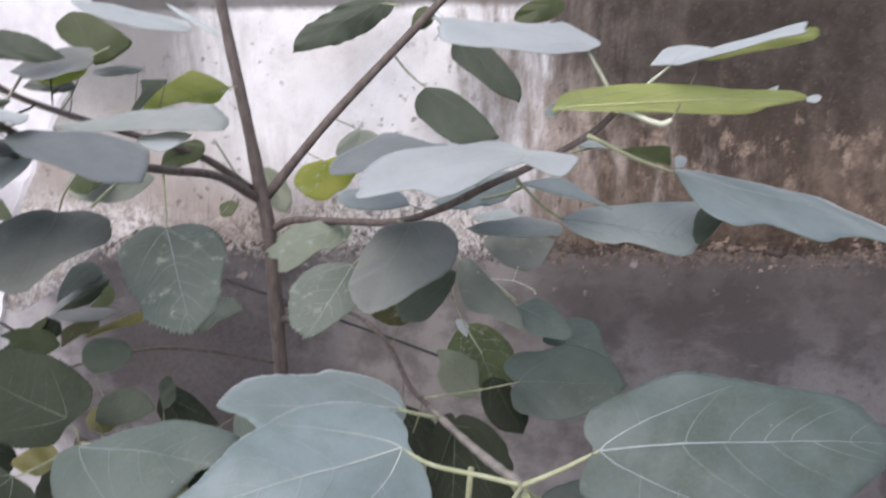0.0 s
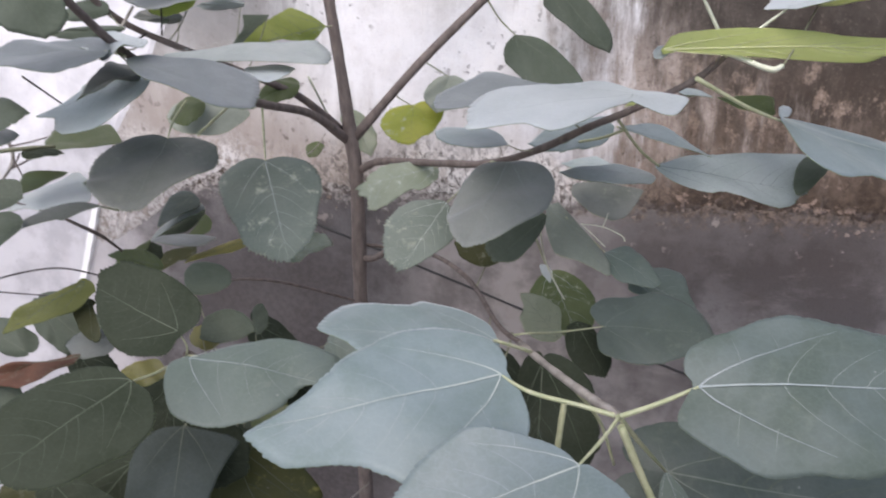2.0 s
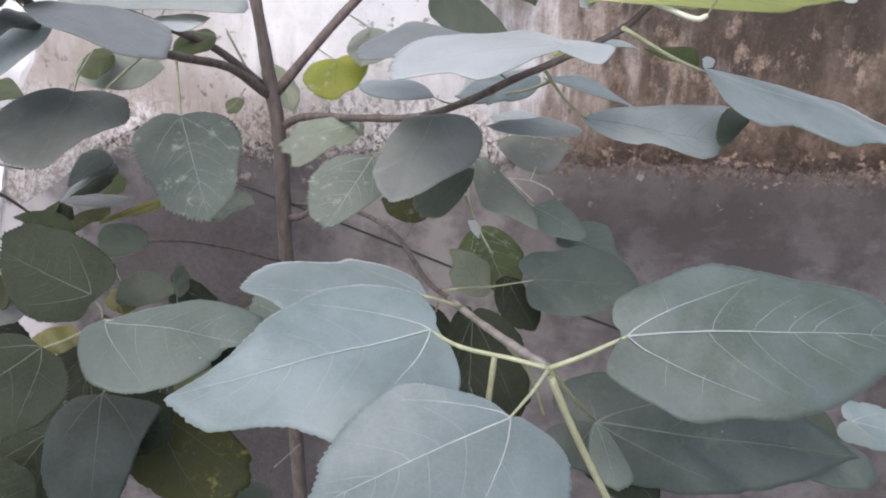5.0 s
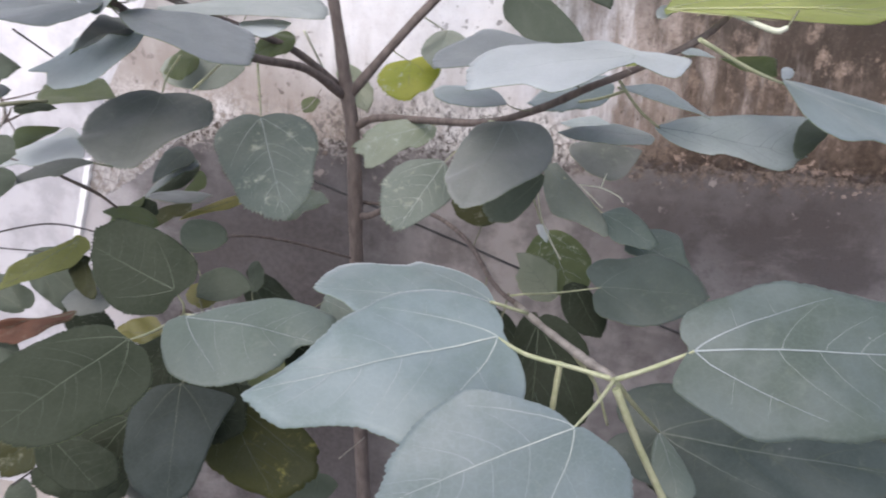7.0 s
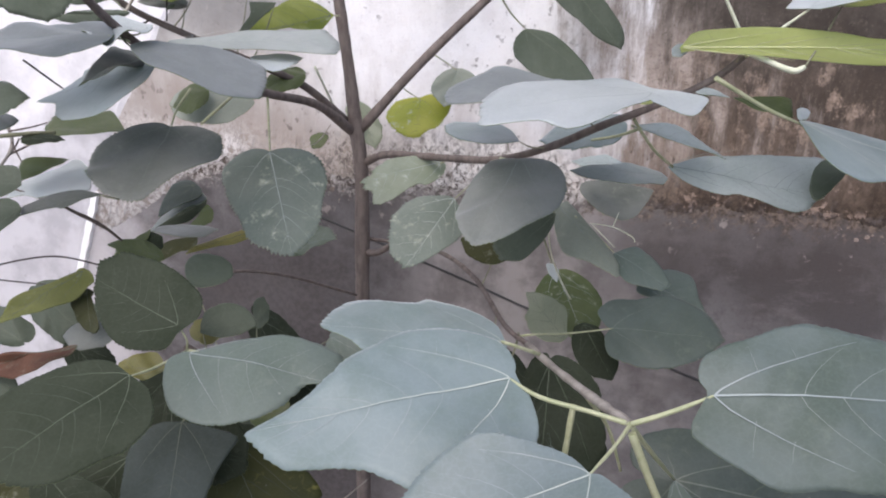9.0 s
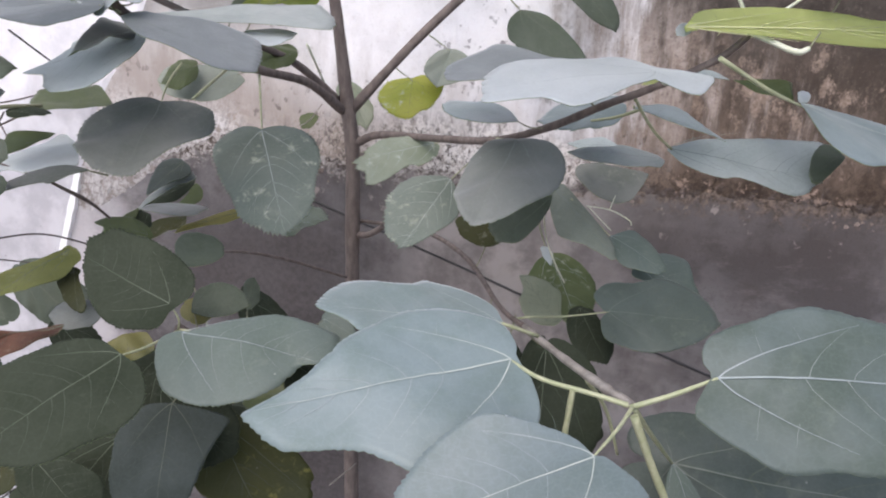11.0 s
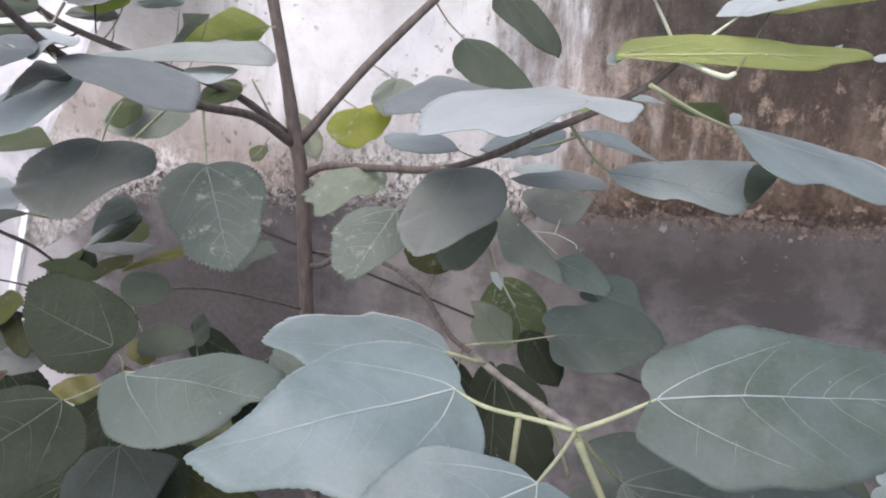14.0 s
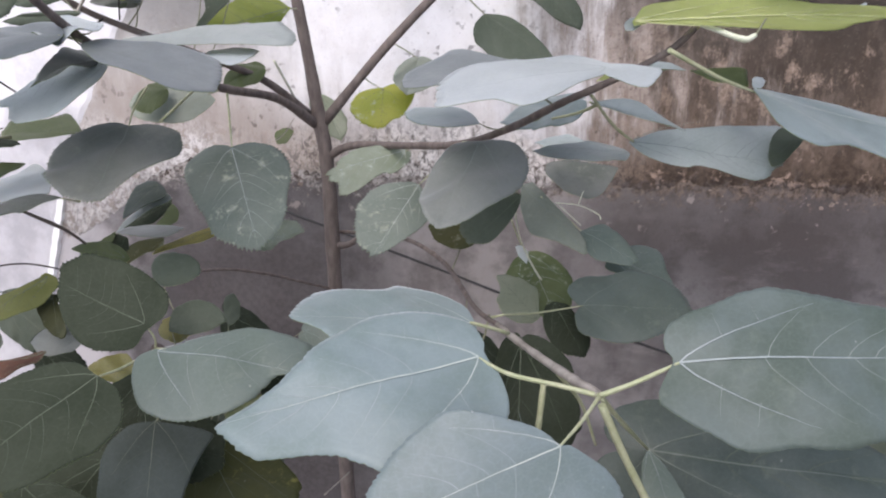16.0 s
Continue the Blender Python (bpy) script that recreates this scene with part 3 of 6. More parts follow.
# an unseen white wall, added behind the camera to close the yard and bounce light
rear = part("unseen_wall_rear", box(-6.0, 6.0, -0.2, 0.0, 0.0, 2.2, 0.01), yard_paint)
rear.matrix_basis = pose(0, -6.0, 0)
tagged(rear, "unseen plain white wall added behind the camera", "wall", kind="structure")

coat = part("plaster_coat", plaster_coat(), plaster)
coat.matrix_basis = pose(0, 1.98, 0, 0, 0, WALL_TURN)
tagged(coat, "thick white plaster coat with grey weather stains, greyer lower down", "plaster", kind="structure")

def plaster_strip():
    """A narrow proud strip of fresh plaster along the edge of the coat, a little uneven."""
    bm = bmesh.new()
    rng = random.Random(9)
    rows = []
    for i in range(25):
        t = i / 24
        x, z = -1.118 - 0.115 * t - 0.012 * t * t, 1.10 - 0.42 * t
        w = 0.0095 + rng.uniform(-0.0018, 0.0018)
        rows.append([bm.verts.new(p) for p in ((x - w - 0.003, 0.002, z), (x - w, -0.0125, z), (x + w, -0.0125, z), (x + w + 0.003, 0.002, z))])
    for a, b in zip(rows, rows[1:]):
        for k in range(3):
            bm.faces.new((a[k], b[k], b[k + 1], a[k + 1]))
    bm.faces.new(rows[0])
    bm.faces.new(rows[-1][::-1])
    bmesh.ops.recalc_face_normals(bm, faces=bm.faces)
    return bm


bead = part("trim", plaster_strip(), fresh_white)
bead.matrix_basis = pose(0, 1.98, 0, 0, 0, WALL_TURN)
tagged(bead, "narrow strip of fresh white plaster on the wall", "trim", kind="structure")

cable = part("cable", tube([(-0.508, 2.036, 1.095), (-0.295, 2.013, 1.020), (-0.072, 1.988, 0.943), (0.089, 1.970, 0.885), (0.290, 1.948, 0.819), (0.487, 1.926, 0.755), (0.612, 1.913, 0.712)], (0.0032, 0.0032), 6, 5), cable_black)
tagged(cable, "thin black cable running aslant along the cement", "cable")


# ---- the fig sapling ----
tree = new("fig_sapling")
tagged(tree, "young fig tree with large blue-green leaves before a wall", "tree")


WOOD = []


def limb(name, points, radii, material):
    if name != "twig":
        WOOD.extend(spline(points, 8))
    radii = [0.65 * r for r in radii] if name == "twig" else radii
    o = Vector(points[0])
    ob = part(name, tube([Vector(p) - o for p in points], radii, 10 if radii[0] > 0.009 else 7, 7, 0.13 if name == "shoot" else 0.06, len(bpy.data.objects)), material, tree, at=o)
    return ob


HALF = [(-0.07, 0.0), (-0.155, 0.13), (-0.20, 0.42), (-0.17, 0.72), (-0.02, 0.93), (0.28, 1.0), (0.52, 0.86), (0.72, 0.58), (0.87, 0.27), (0.95, 0.09), (1.0, 0.0)]
COUNT = [0]


AROUND = (0, 6, 12, 20, 30, 42, 58, 78, 100, 125, 150, 180)
AROUND_LONG = (0, 2, 4, 7, 11, 16, 23, 32, 44, 60, 80, 102, 126, 150, 180)  # for long leaves


def leaf(style, star, tip, a, b, stalk=(), lobe=0.75, la=None, lb=None, wa=(1, 1, 1, 1, 1), wb=(1, 1, 1, 1, 1), saw=0.021, bow=0.012, wave=0.006, torn=0.0, ra=(), rb=(), bend=0.0, bare=False):
    """One leaf blade: star is where the stalk joins, a and b lie off the midrib to its two sides.
    la, lb: how far the lobes at its foot reach back; wa, wb: how full either half is from foot to tip;
    ra, rb, in place of those: how far either half reaches from the star, at the angles AROUND off the midrib, in leaf lengths;
    torn: how deep the bites out of its edge go; bend: how far the midrib swings to one side; bare: its stalk is a limb built apart."""
    COUNT[0] += 1
    rng = random.Random(COUNT[0] * 7 + 3)
    o = Vector(star)
    along = Vector(tip) - o
    sides = [Vector(p) - o - 0.28 * along for p in (a, b)]
    up = along.cross(sides[0] - sides[1]).normalized()
    size = along.length
    phase = [rng.uniform(0, 6.28) for _ in range(4)]
    bow, wave = bow * size / 0.25, wave * size / 0.25
    fold = rng.uniform(-0.01, 0.03) * size
    saw *= min(1.0, (0.13 / size) ** 1.2)
    curl = rng.uniform(0.008, 0.020) * min(size, 0.25) * (0.5 if bow < 0.008 else 1.0)
    if ra:
        fold, curl = 0.4 * fold, 0.1 * curl
    quilt = 0.0011 * size if bow > 0.005 * size / 0.25 else 0.0003 * size

    def place(u, v):
        """u along the midrib, v across from -1 to 1."""
        w = sides[0] * v if v >= 0 else sides[1] * -v
        lift = bow * (4 * u * (1 - u) - 0.8 * v * v) + wave * abs(v) * math.sin(7 * u + phase[0] + (1.5 if v > 0 else 0))
        lift += 0.4 * wave * math.sin(11 * u + 4 * v + phase[1])
        lift += fold * (abs(v) - 0.3) + curl * min(abs(v), 1.0) ** 3 * math.sin((17 + 3 * phase[1]) * u + phase[2] + (2.1 if v > 0 else 0))
        # the blade swells a little between the side veins
        lift += quilt * min(1.0, 6 * v * v) * math.cos(42 * (u - 0.3 * abs(v)) + phase[3])
        return along * u + w + up * lift

    rim = []
    halves = []
    reach_back = [lobe if k is None else k for k in (la, lb)]
    if ra:
        for half, side in ((ra, sides[0]), (rb, sides[1])):
            k = size / side.length
            halves.append(spline([(r * math.cos(radians(d)), k * r * math.sin(radians(d)), 0) for d, r in zip(AROUND if len(half) == 11 else AROUND_LONG, (1.0, *half))][::-1], 5))
        reach_back = [half[-2] * 2.2 for half in (ra, rb)]
        raw = [(p.x, p.y) for p in halves[0]] + [(p.x, -p.y) for p in halves[1][-2:0:-1]]
        # even steps along the edge, two to a tooth
        turn = [0.0]
        for p, q in zip(raw, raw[1:] + raw[:1]):
            turn.append(turn[-1] + ((along * (q[0] - p[0])).length_squared + ((q[1] - p[1]) * sides[0].length) ** 2) ** 0.5)
        teeth = max(16, int(turn[-1] / max(0.0055, 0.034 * size)))
        where = np.linspace(0, turn[-1], teeth, endpoint=False)
        loop = raw + raw[:1]
        rim = list(zip(np.interp(where, turn, [p[0] for p in loop]).tolist(), np.interp(where, turn, [p[1] for p in loop]).tolist()))
        rim = [(u * (1 + rng.uniform(-0.008, 0.008)), v * (1 + rng.uniform(-0.012, 0.012))) for u, v in rim]
    else:
        for back, full in ((la, wa), (lb, wb)):
            back = lobe if back is None else back
            halves.append(spline([(u * back if u < 0 else u, v * float(np.interp(u, (0, 0.28, 0.5, 0.72, 0.87), full)), 0) for u, v in HALF], 4))
        for sign, half in ((1, halves[0]), (-1, halves[1])):
            for p in half if sign > 0 else half[-2:0:-1]:
                wob = 1 + 0.035 * math.sin(5 * p.x + phase[2] + sign) + 0.022 * math.sin(17 * p.x + phase[3] * sign)
                wob += 0.022 * math.sin(43 * p.x + 9 * phase[0] * sign) + rng.uniform(-0.018, 0.018)
                rim.append((p.x, sign * p.y * wob))
    raw = [max(0.0, rng.uniform(-1.2, 1.0)) for _ in rim]
    bites = [torn * (raw[i - 2] + 2 * raw[i - 1] + raw[i]) / 2 for i in range(len(raw))]
    # toothed edge: every second point stands out
    fine = []
    for i, (u, v) in enumerate(rim):
        nu, nv = rim[(i + 1) % len(rim)]
        for k in range(2):
            uu, vv = u + (nu - u) * k / 2, v + (nv - v) * k / 2
            tooth = min(1.0, math.hypot(uu, vv * sides[0].length / size) / 0.35) if ra else min(1.0, math.hypot(nu - u, nv - v) / 0.12)
            s = 1 + saw * tooth * (1 if k else -0.7) * rng.uniform(0.25, 1.5)
            gap = bites[i] + (bites[(i + 1) % len(rim)] - bites[i]) * k / 2
            fine.append((uu, vv, gap, s - 1))
    steps = (0.1, 0.2, 0.3, 0.4, 0.5, 0.6, 0.7, 0.79, 0.87, 0.94, 1.0)

    def at_ring(s, u, v, gap, tooth):
        """A point of the edge drawn in to the ring s; only the outermost rings show bites and teeth."""
        r = s * (1 - gap * max(0.0, s - 0.5) * 2)
        t = 1 + tooth * s ** 10
        return 0.02 + (0.28 + (u - 0.3) * t) * r, v * t * r

    bm = bmesh.new()
    thick = 0.0007
    layers = []
    for lift in (thick / 2, -thick / 2):
        mid = bm.verts.new(place(0.02, 0) + up * lift)
        rings = [[bm.verts.new(place(*at_ring(s, *p)) + up * lift) for p in fine] for s in steps]
        layers.append((mid, rings))
    n = len(fine)
    for side, (mid, rings) in enumerate(layers):
        for j in range(n):
            k = (j + 1) % n
            quads = [(mid, rings[0][j], rings[0][k])] + [(r0[j], r1[j], r1[k], r0[k]) for r0, r1 in zip(rings, rings[1:])]
            for q in quads:
                for t in ((q[0], q[1], q[2]), (q[0], q[2], q[-1]))[:len(q) - 2]:
                    f = bm.faces.new(t if side == 0 else t[::-1])
                    f.smooth, f.material_index = True, side
    for j in range(n):
        k = (j + 1) % n
        bm.faces.new((layers[0][1][-1][j], layers[1][1][-1][j], layers[1][1][-1][k], layers[0][1][-1][k])).material_index = 1
    note = {"yellow": "yellow leaf with pale blotches", "yellow2": "dull yellow withering leaf", "ochre": "ochre-yellow withering leaf", "dulllime": "dull yellow-green leaf", "yellowgreen": "yellow-green turning leaf",
            "brown": "dry reddish-brown curled leaf", "lime": "bright green leaf seen from below", "spot": "grey-green leaf with pale specks", "mottled": "olive leaf with yellow mottling",
            "spotgreen": "deep green leaf with white specks", "pale": "bleached ragged leaf", "silver": "silvery pale leaf"}.get(style, "")
    blade = part("leaf", bm, [LEAF[style], SKYSIDE if style == "lime" else UNDER], tree, note, at=o)

    # veins, raised on the face
    def rib(bm, path, w0, w1, slot=0):
        path = [(u + rng.uniform(-1, 1) * 0.0025, v + rng.uniform(-1, 1) * 0.004) if 0 < i < len(path) - 1 else (u, v) for i, (u, v) in enumerate(path)]
        pts = [place(u, v) + up * (thick / 2 + 0.0003 + 0.0010 * size / 0.3) for u, v in path]
        prev = None
        for i, p in enumerate(pts):
            t = (pts[min(i + 1, len(pts) - 1)] - pts[max(i - 1, 0)]).normalized()
            s = up.cross(t).normalized()
            w = w0 + (w1 - w0) * i / (len(pts) - 1)
            row = [bm.verts.new(p + s * w), bm.verts.new(p + up * w * 0.25), bm.verts.new(p - s * w)]
            if prev:
                for c in (0, 1):
                    f = bm.faces.new((prev[c], prev[c + 1], row[c + 1], row[c]))
                    f.smooth, f.material_index = True, slot
            prev = row

    def width(u, half):
        return min(half, key=lambda p: abs(p.x - u)).y

    vm = bmesh.new()
    k = size / 0.3
    sway = rng.uniform(-0.02, 0.02) if bend == 0.0 else bend
    bulge = size / sides[0].length if sway > 0 else size / sides[1].length

    def mid_at(u):
        return sway * bulge * math.sin(math.pi * min(1.0, max(0.0, u))) * (1 - 0.3 * u)

    rib(vm, [(i / 18 * 0.97, mid_at(i / 18)) for i in range(19)], 0.00105 * k, 0.00012 * k)
    for sign in (1, -1):
        half = halves[0 if sign > 0 else 1]
        top = max(p.y for p in half)
        spread = rng.uniform(0.36, 0.48)
        rib(vm, [(spread * t ** 1.3, sign * 0.78 * min(top, 1.0) * t) for t in (i / 10 for i in range(11))], 0.0008 * k, 0.0001 * k)
        # two short side veins off the basal one, on its outer side
        for t0 in (0.35, 0.62):
            u0, v0 = 0.02 + spread * t0 ** 1.3, 0.78 * min(top, 1.0) * t0
            rib(vm, [(u0 - 0.02 * t, sign * (v0 + (0.9 * min(top, 1.0) - v0) * 0.62 * t)) for t in (i / 4 for i in range(5))], 0.0003 * k, 0.00004 * k, 1)
        foot = (wa if sign > 0 else wb)[0] * min(1.0, reach_back[0 if sign > 0 else 1])
        if foot > 0.45:
            rib(vm, [(-0.09 * foot * t, sign * 0.5 * foot * t) for t in (i / 6 for i in range(7))], 0.0005 * k, 0.00005 * k)
        for u0 in (0.24, 0.38, 0.52, 0.66, 0.79):
            u0 += rng.uniform(-0.04, 0.04)
            reach = min(u0 + rng.uniform(0.17, 0.25), 0.95)
            w = rng.uniform(0.66, 0.88) * width(reach, half)
            m0 = mid_at(u0)
            rib(vm, [(u0 + (reach - u0) * t ** 1.25, m0 * (1 - t) + sign * w * t ** 0.85) for t in (i / 8 for i in range(9))], 0.00044 * k, 0.00005 * k, 1)
    if style == "lime":
        tones = [VEIN_LIME, VEIN_LIME]
    elif style in ("blue", "silver"):
        tones = [VEIN, VEIN_SOFT]
    elif style == "frost":
        tones = [VEIN, LEAF["frost"]]
    elif style in ("sage", "sage2"):
        tones = [VEIN_SOFT, VEIN_FAINT]
    elif style in ("spotgreen", "spot", "pale"):
        tones = [VEIN, VEIN]
    elif style in ("sage3", "grey", "grey2", "haze"):
        tones = [VEIN_FAINT, VEIN_FAINT]
    elif style in ("mid", "mid2"):
        tones = [VEIN_MID, VEIN_DIM]
    else:
        tones = [VEIN_DIM, VEIN_DEEP]
    part("venation", vm, tones, blade, at=o)
    hidden = not stalk
    if hidden:
        # most stalks run behind the blade to the nearest limb
        joint = min(WOOD, key=lambda p: (p - o).length)
        if not bare and size > 0.05 and 0.012 < (joint - o).length < 0.15:
            stalk = [(o + joint) / 2 + Vector((0, 0.004, -0.006)), joint]
    if stalk:
        line = [Vector((0, 0, 0)) - up * 0.001] + [Vector(q) - o for q in stalk]
        r = 0.0029 * min(1.0, max(0.5, k)) * (0.8 if hidden else 1.25 if style in ("frost", "lime") else 1.0)
        part("leaf_stalk", tube(line, (r * 0.55, r * 0.95, r, r * 1.15), 7, 5), stalk_dull if hidden else stalk_white if style in ("frost", "lime") else stalk_green, blade, at=o)
    return blade


limb("trunk", [(-0.266, 1.666, -0.030), (-0.296, 1.686, 0.511), (-0.306, 1.693, 0.995), (-0.313, 1.704, 1.263), (-0.326, 1.709, 1.363), (-0.333, 1.710, 1.414), (-0.346, 1.715, 1.502), (-0.376, 1.728, 1.673), (-0.410, 1.740, 1.881)], (0.019, 0.017, 0.0155, 0.0155, 0.0158, 0.0135, 0.0125, 0.0115, 0.011), bark)
limb("branch", [(-0.322, 1.709, 1.360), (-0.186, 1.743, 1.518), (-0.029, 1.769, 1.676), (0.106, 1.797, 1.811)], (0.011, 0.0095, 0.009, 0.008), bark)
limb("branch", [(-0.334, 1.708, 1.360), (-0.382, 1.587, 1.427), (-0.436, 1.445, 1.460), (-0.492, 1.245, 1.508), (-0.534, 1.131, 1.559), (-0.570, 1.008, 1.651), (-0.598, 0.958, 1.707)], (0.0105, 0.0086, 0.0078, 0.0066, 0.006, 0.0055, 0.005), bark)
limb("branch", [(-0.349, 1.712, 1.381), (-0.411, 1.614, 1.458), (-0.481, 1.497, 1.510), (-0.558, 1.399, 1.556), (-0.639, 1.342, 1.602), (-0.684, 1.291, 1.659), (-0.736, 1.250, 1.715)], (0.0095, 0.0074, 0.0066, 0.0058, 0.0054, 0.005, 0.0046), bark)
limb("branch", [(-0.311, 1.712, 1.292), (-0.252, 1.653, 1.325), (-0.122, 1.505, 1.351), (-0.024, 1.365, 1.378), (0.052, 1.238, 1.423), (0.122, 1.154, 1.472), (0.182, 1.146, 1.500), (0.264, 1.154, 1.542), (0.302, 1.147, 1.579)], (0.0095, 0.0075, 0.007, 0.0065, 0.006, 0.0055, 0.005, 0.0048, 0.0045), bark)
limb("branch", [(-0.309, 1.718, 1.125), (-0.155, 1.631, 1.137), (-0.056, 1.415, 1.155), (0.004, 1.191, 1.153), (0.041, 1.074, 1.168)], (0.0038, 0.0048, 0.0046, 0.004, 0.004), bark)
limb("shoot", [(0.037, 1.083, 1.167), (0.069, 0.995, 1.175), (0.105, 0.902, 1.185), (0.143, 0.823, 1.191)], (0.0048, 0.0052, 0.0056, 0.0062), bark_pale)
limb("branch", [(-0.289, 1.696, 0.700), (-0.366, 1.414, 0.870), (-0.405, 1.149, 1.054), (-0.413, 0.973, 1.173)], (0.011, 0.009, 0.008, 0.007), bark)
limb("branch", [(-0.308, 1.710, 1.095), (-0.267, 1.656, 1.113), (-0.231, 1.616, 1.145)], (0.008, 0.007, 0.006), bark)
leaf("blue", (0.010, 0.861, 1.218), (-0.272, 0.765, 1.174), (-0.024, 0.730, 1.142), (-0.102, 0.908, 1.251), stalk=[(0.045, 0.845, 1.205), (0.101, 0.832, 1.198), (0.144, 0.823, 1.191)], ra=(0.94, 0.88, 0.69, 0.62, 0.58, 0.51, 0.38, 0.23, 0.09, 0.03, 0.03), rb=(0.77, 0.68, 0.61, 0.52, 0.45, 0.35, 0.25, 0.17, 0.08, 0.03, 0.03), bow=0.012, wave=0.004, bend=0.025)
leaf("blue", (-0.000, 1.018, 1.197), (-0.244, 1.002, 1.207), (-0.062, 0.917, 1.184), (-0.073, 1.109, 1.216), stalk=[(0.005, 0.960, 1.219), (0.049, 0.988, 1.195)], ra=(0.85, 0.79, 0.74, 0.66, 0.58, 0.46, 0.27, 0.10, 0.05, 0.03, 0.03), rb=(0.97, 0.95, 0.88, 0.59, 0.56, 0.39, 0.19, 0.06, 0.03, 0.03, 0.03), bow=0.003, wave=0.003)
leaf("sage", (0.225, 0.812, 1.238), (0.556, 0.833, 1.231), (0.315, 0.883, 1.297), (0.321, 0.748, 1.169), stalk=[(0.185, 0.817, 1.213), (0.144, 0.823, 1.191)], ra=(0.96, 0.88, 0.64, 0.50, 0.39, 0.24, 0.17, 0.13, 0.07, 0.01, 0.02), rb=(0.91, 0.81, 0.70, 0.57, 0.42, 0.34, 0.22, 0.17, 0.14, 0.04, 0.02), bow=0.010, wave=0.004)
leaf("blue", (0.092, 0.728, 1.183), (-0.110, 0.663, 1.113), (0.084, 0.655, 1.077), (0.003, 0.747, 1.223), stalk=[(0.120, 0.774, 1.188), (0.144, 0.823, 1.191)], ra=(0.97, 0.93, 0.85, 0.77, 0.69, 0.59, 0.51, 0.46, 0.30, 0.07, 0.01), rb=(0.91, 0.86, 0.76, 0.64, 0.50, 0.16, 0.01, 0.01, 0.01, 0.01, 0.01), bow=0.012, wave=0.004)
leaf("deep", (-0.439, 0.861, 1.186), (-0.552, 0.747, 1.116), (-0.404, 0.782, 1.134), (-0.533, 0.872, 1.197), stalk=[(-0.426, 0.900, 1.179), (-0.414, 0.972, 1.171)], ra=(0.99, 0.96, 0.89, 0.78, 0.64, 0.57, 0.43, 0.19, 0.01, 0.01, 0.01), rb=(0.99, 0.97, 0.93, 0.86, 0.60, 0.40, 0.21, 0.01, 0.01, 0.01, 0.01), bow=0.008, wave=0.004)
leaf("sage2", (-0.391, 0.927, 1.189), (-0.205, 0.908, 1.169), (-0.331, 0.973, 1.211), (-0.352, 0.840, 1.138), stalk=[(-0.381, 0.947, 1.182), (-0.414, 0.973, 1.172)], saw=0.014, ra=(1.01, 1.02, 1.04, 1.02, 1.00, 0.76, 0.51, 0.03, 0.02, 0.02, 0.02, 0.02, 0.03, 0.05), rb=(0.87, 0.83, 0.82, 0.80, 0.79, 0.76, 0.71, 0.63, 0.56, 0.45, 0.28, 0.19, 0.14, 0.05), bow=0.006, wave=0.004)
leaf("deep", (-0.420, 0.962, 1.212), (-0.540, 0.990, 1.258), (-0.478, 0.933, 1.184), (-0.429, 1.007, 1.267), stalk=[(-0.411, 0.967, 1.190), (-0.414, 0.973, 1.173)], ra=(0.99, 0.97, 0.94, 0.89, 0.84, 0.78, 0.71, 0.63, 0.50, 0.34, 0.25, 0.08, 0.07, 0.07), rb=(1.03, 1.05, 1.09, 1.08, 1.04, 0.98, 0.82, 0.66, 0.51, 0.41, 0.33, 0.21, 0.10, 0.07), bow=0.006, wave=0.004)
leaf("dark", (-0.426, 1.060, 1.167), (-0.350, 1.076, 1.175), (-0.415, 1.098, 1.192), (-0.401, 1.049, 1.158), ra=(0.98, 0.97, 0.97, 0.94, 0.90, 0.86, 0.80, 0.72, 0.59, 0.41, 0.13, 0.05, 0.04, 0.03), rb=(0.99, 1.00, 0.93, 0.84, 0.75, 0.60, 0.45, 0.30, 0.17, 0.12, 0.10, 0.06, 0.04, 0.03), bow=0.006, wave=0.004)
leaf("spot", (-0.409, 1.356, 1.369), (-0.332, 1.205, 1.237), (-0.308, 1.339, 1.348), (-0.468, 1.288, 1.315), stalk=[(-0.424, 1.403, 1.414), (-0.438, 1.446, 1.464)], saw=0.05, ra=(0.94, 0.89, 0.78, 0.62, 0.55, 0.46, 0.31, 0.16, 0.05, 0.02, 0.02), rb=(0.96, 0.90, 0.83, 0.65, 0.55, 0.46, 0.39, 0.28, 0.17, 0.05, 0.02), bow=0.008, wave=0.006)
leaf("mid", (-0.519, 1.209, 1.429), (-0.518, 1.048, 1.348), (-0.426, 1.163, 1.407), (-0.614, 1.164, 1.405), stalk=[(-0.515, 1.229, 1.455), (-0.500, 1.249, 1.484)], saw=0.03, ra=(0.99, 0.99, 0.96, 0.88, 0.81, 0.74, 0.70, 0.66, 0.59, 0.45, 0.23, 0.03, 0.01, 0.01), rb=(0.99, 0.98, 0.95, 0.93, 0.91, 0.87, 0.82, 0.73, 0.61, 0.27, 0.11, 0.02, 0.01, 0.01), bow=0.003, wave=0.012)
leaf("spot", (-0.086, 1.254, 1.332), (-0.152, 1.168, 1.240), (-0.067, 1.219, 1.290), (-0.162, 1.247, 1.331), stalk=[(-0.050, 1.326, 1.357), (-0.022, 1.365, 1.377)], ra=(0.89, 0.78, 0.66, 0.55, 0.44, 0.25, 0.04, 0.01, 0.01, 0.01, 0.01), rb=(0.96, 0.96, 0.88, 0.78, 0.68, 0.43, 0.11, 0.03, 0.02, 0.01, 0.01), bow=0.006, wave=0.005, saw=0.04)
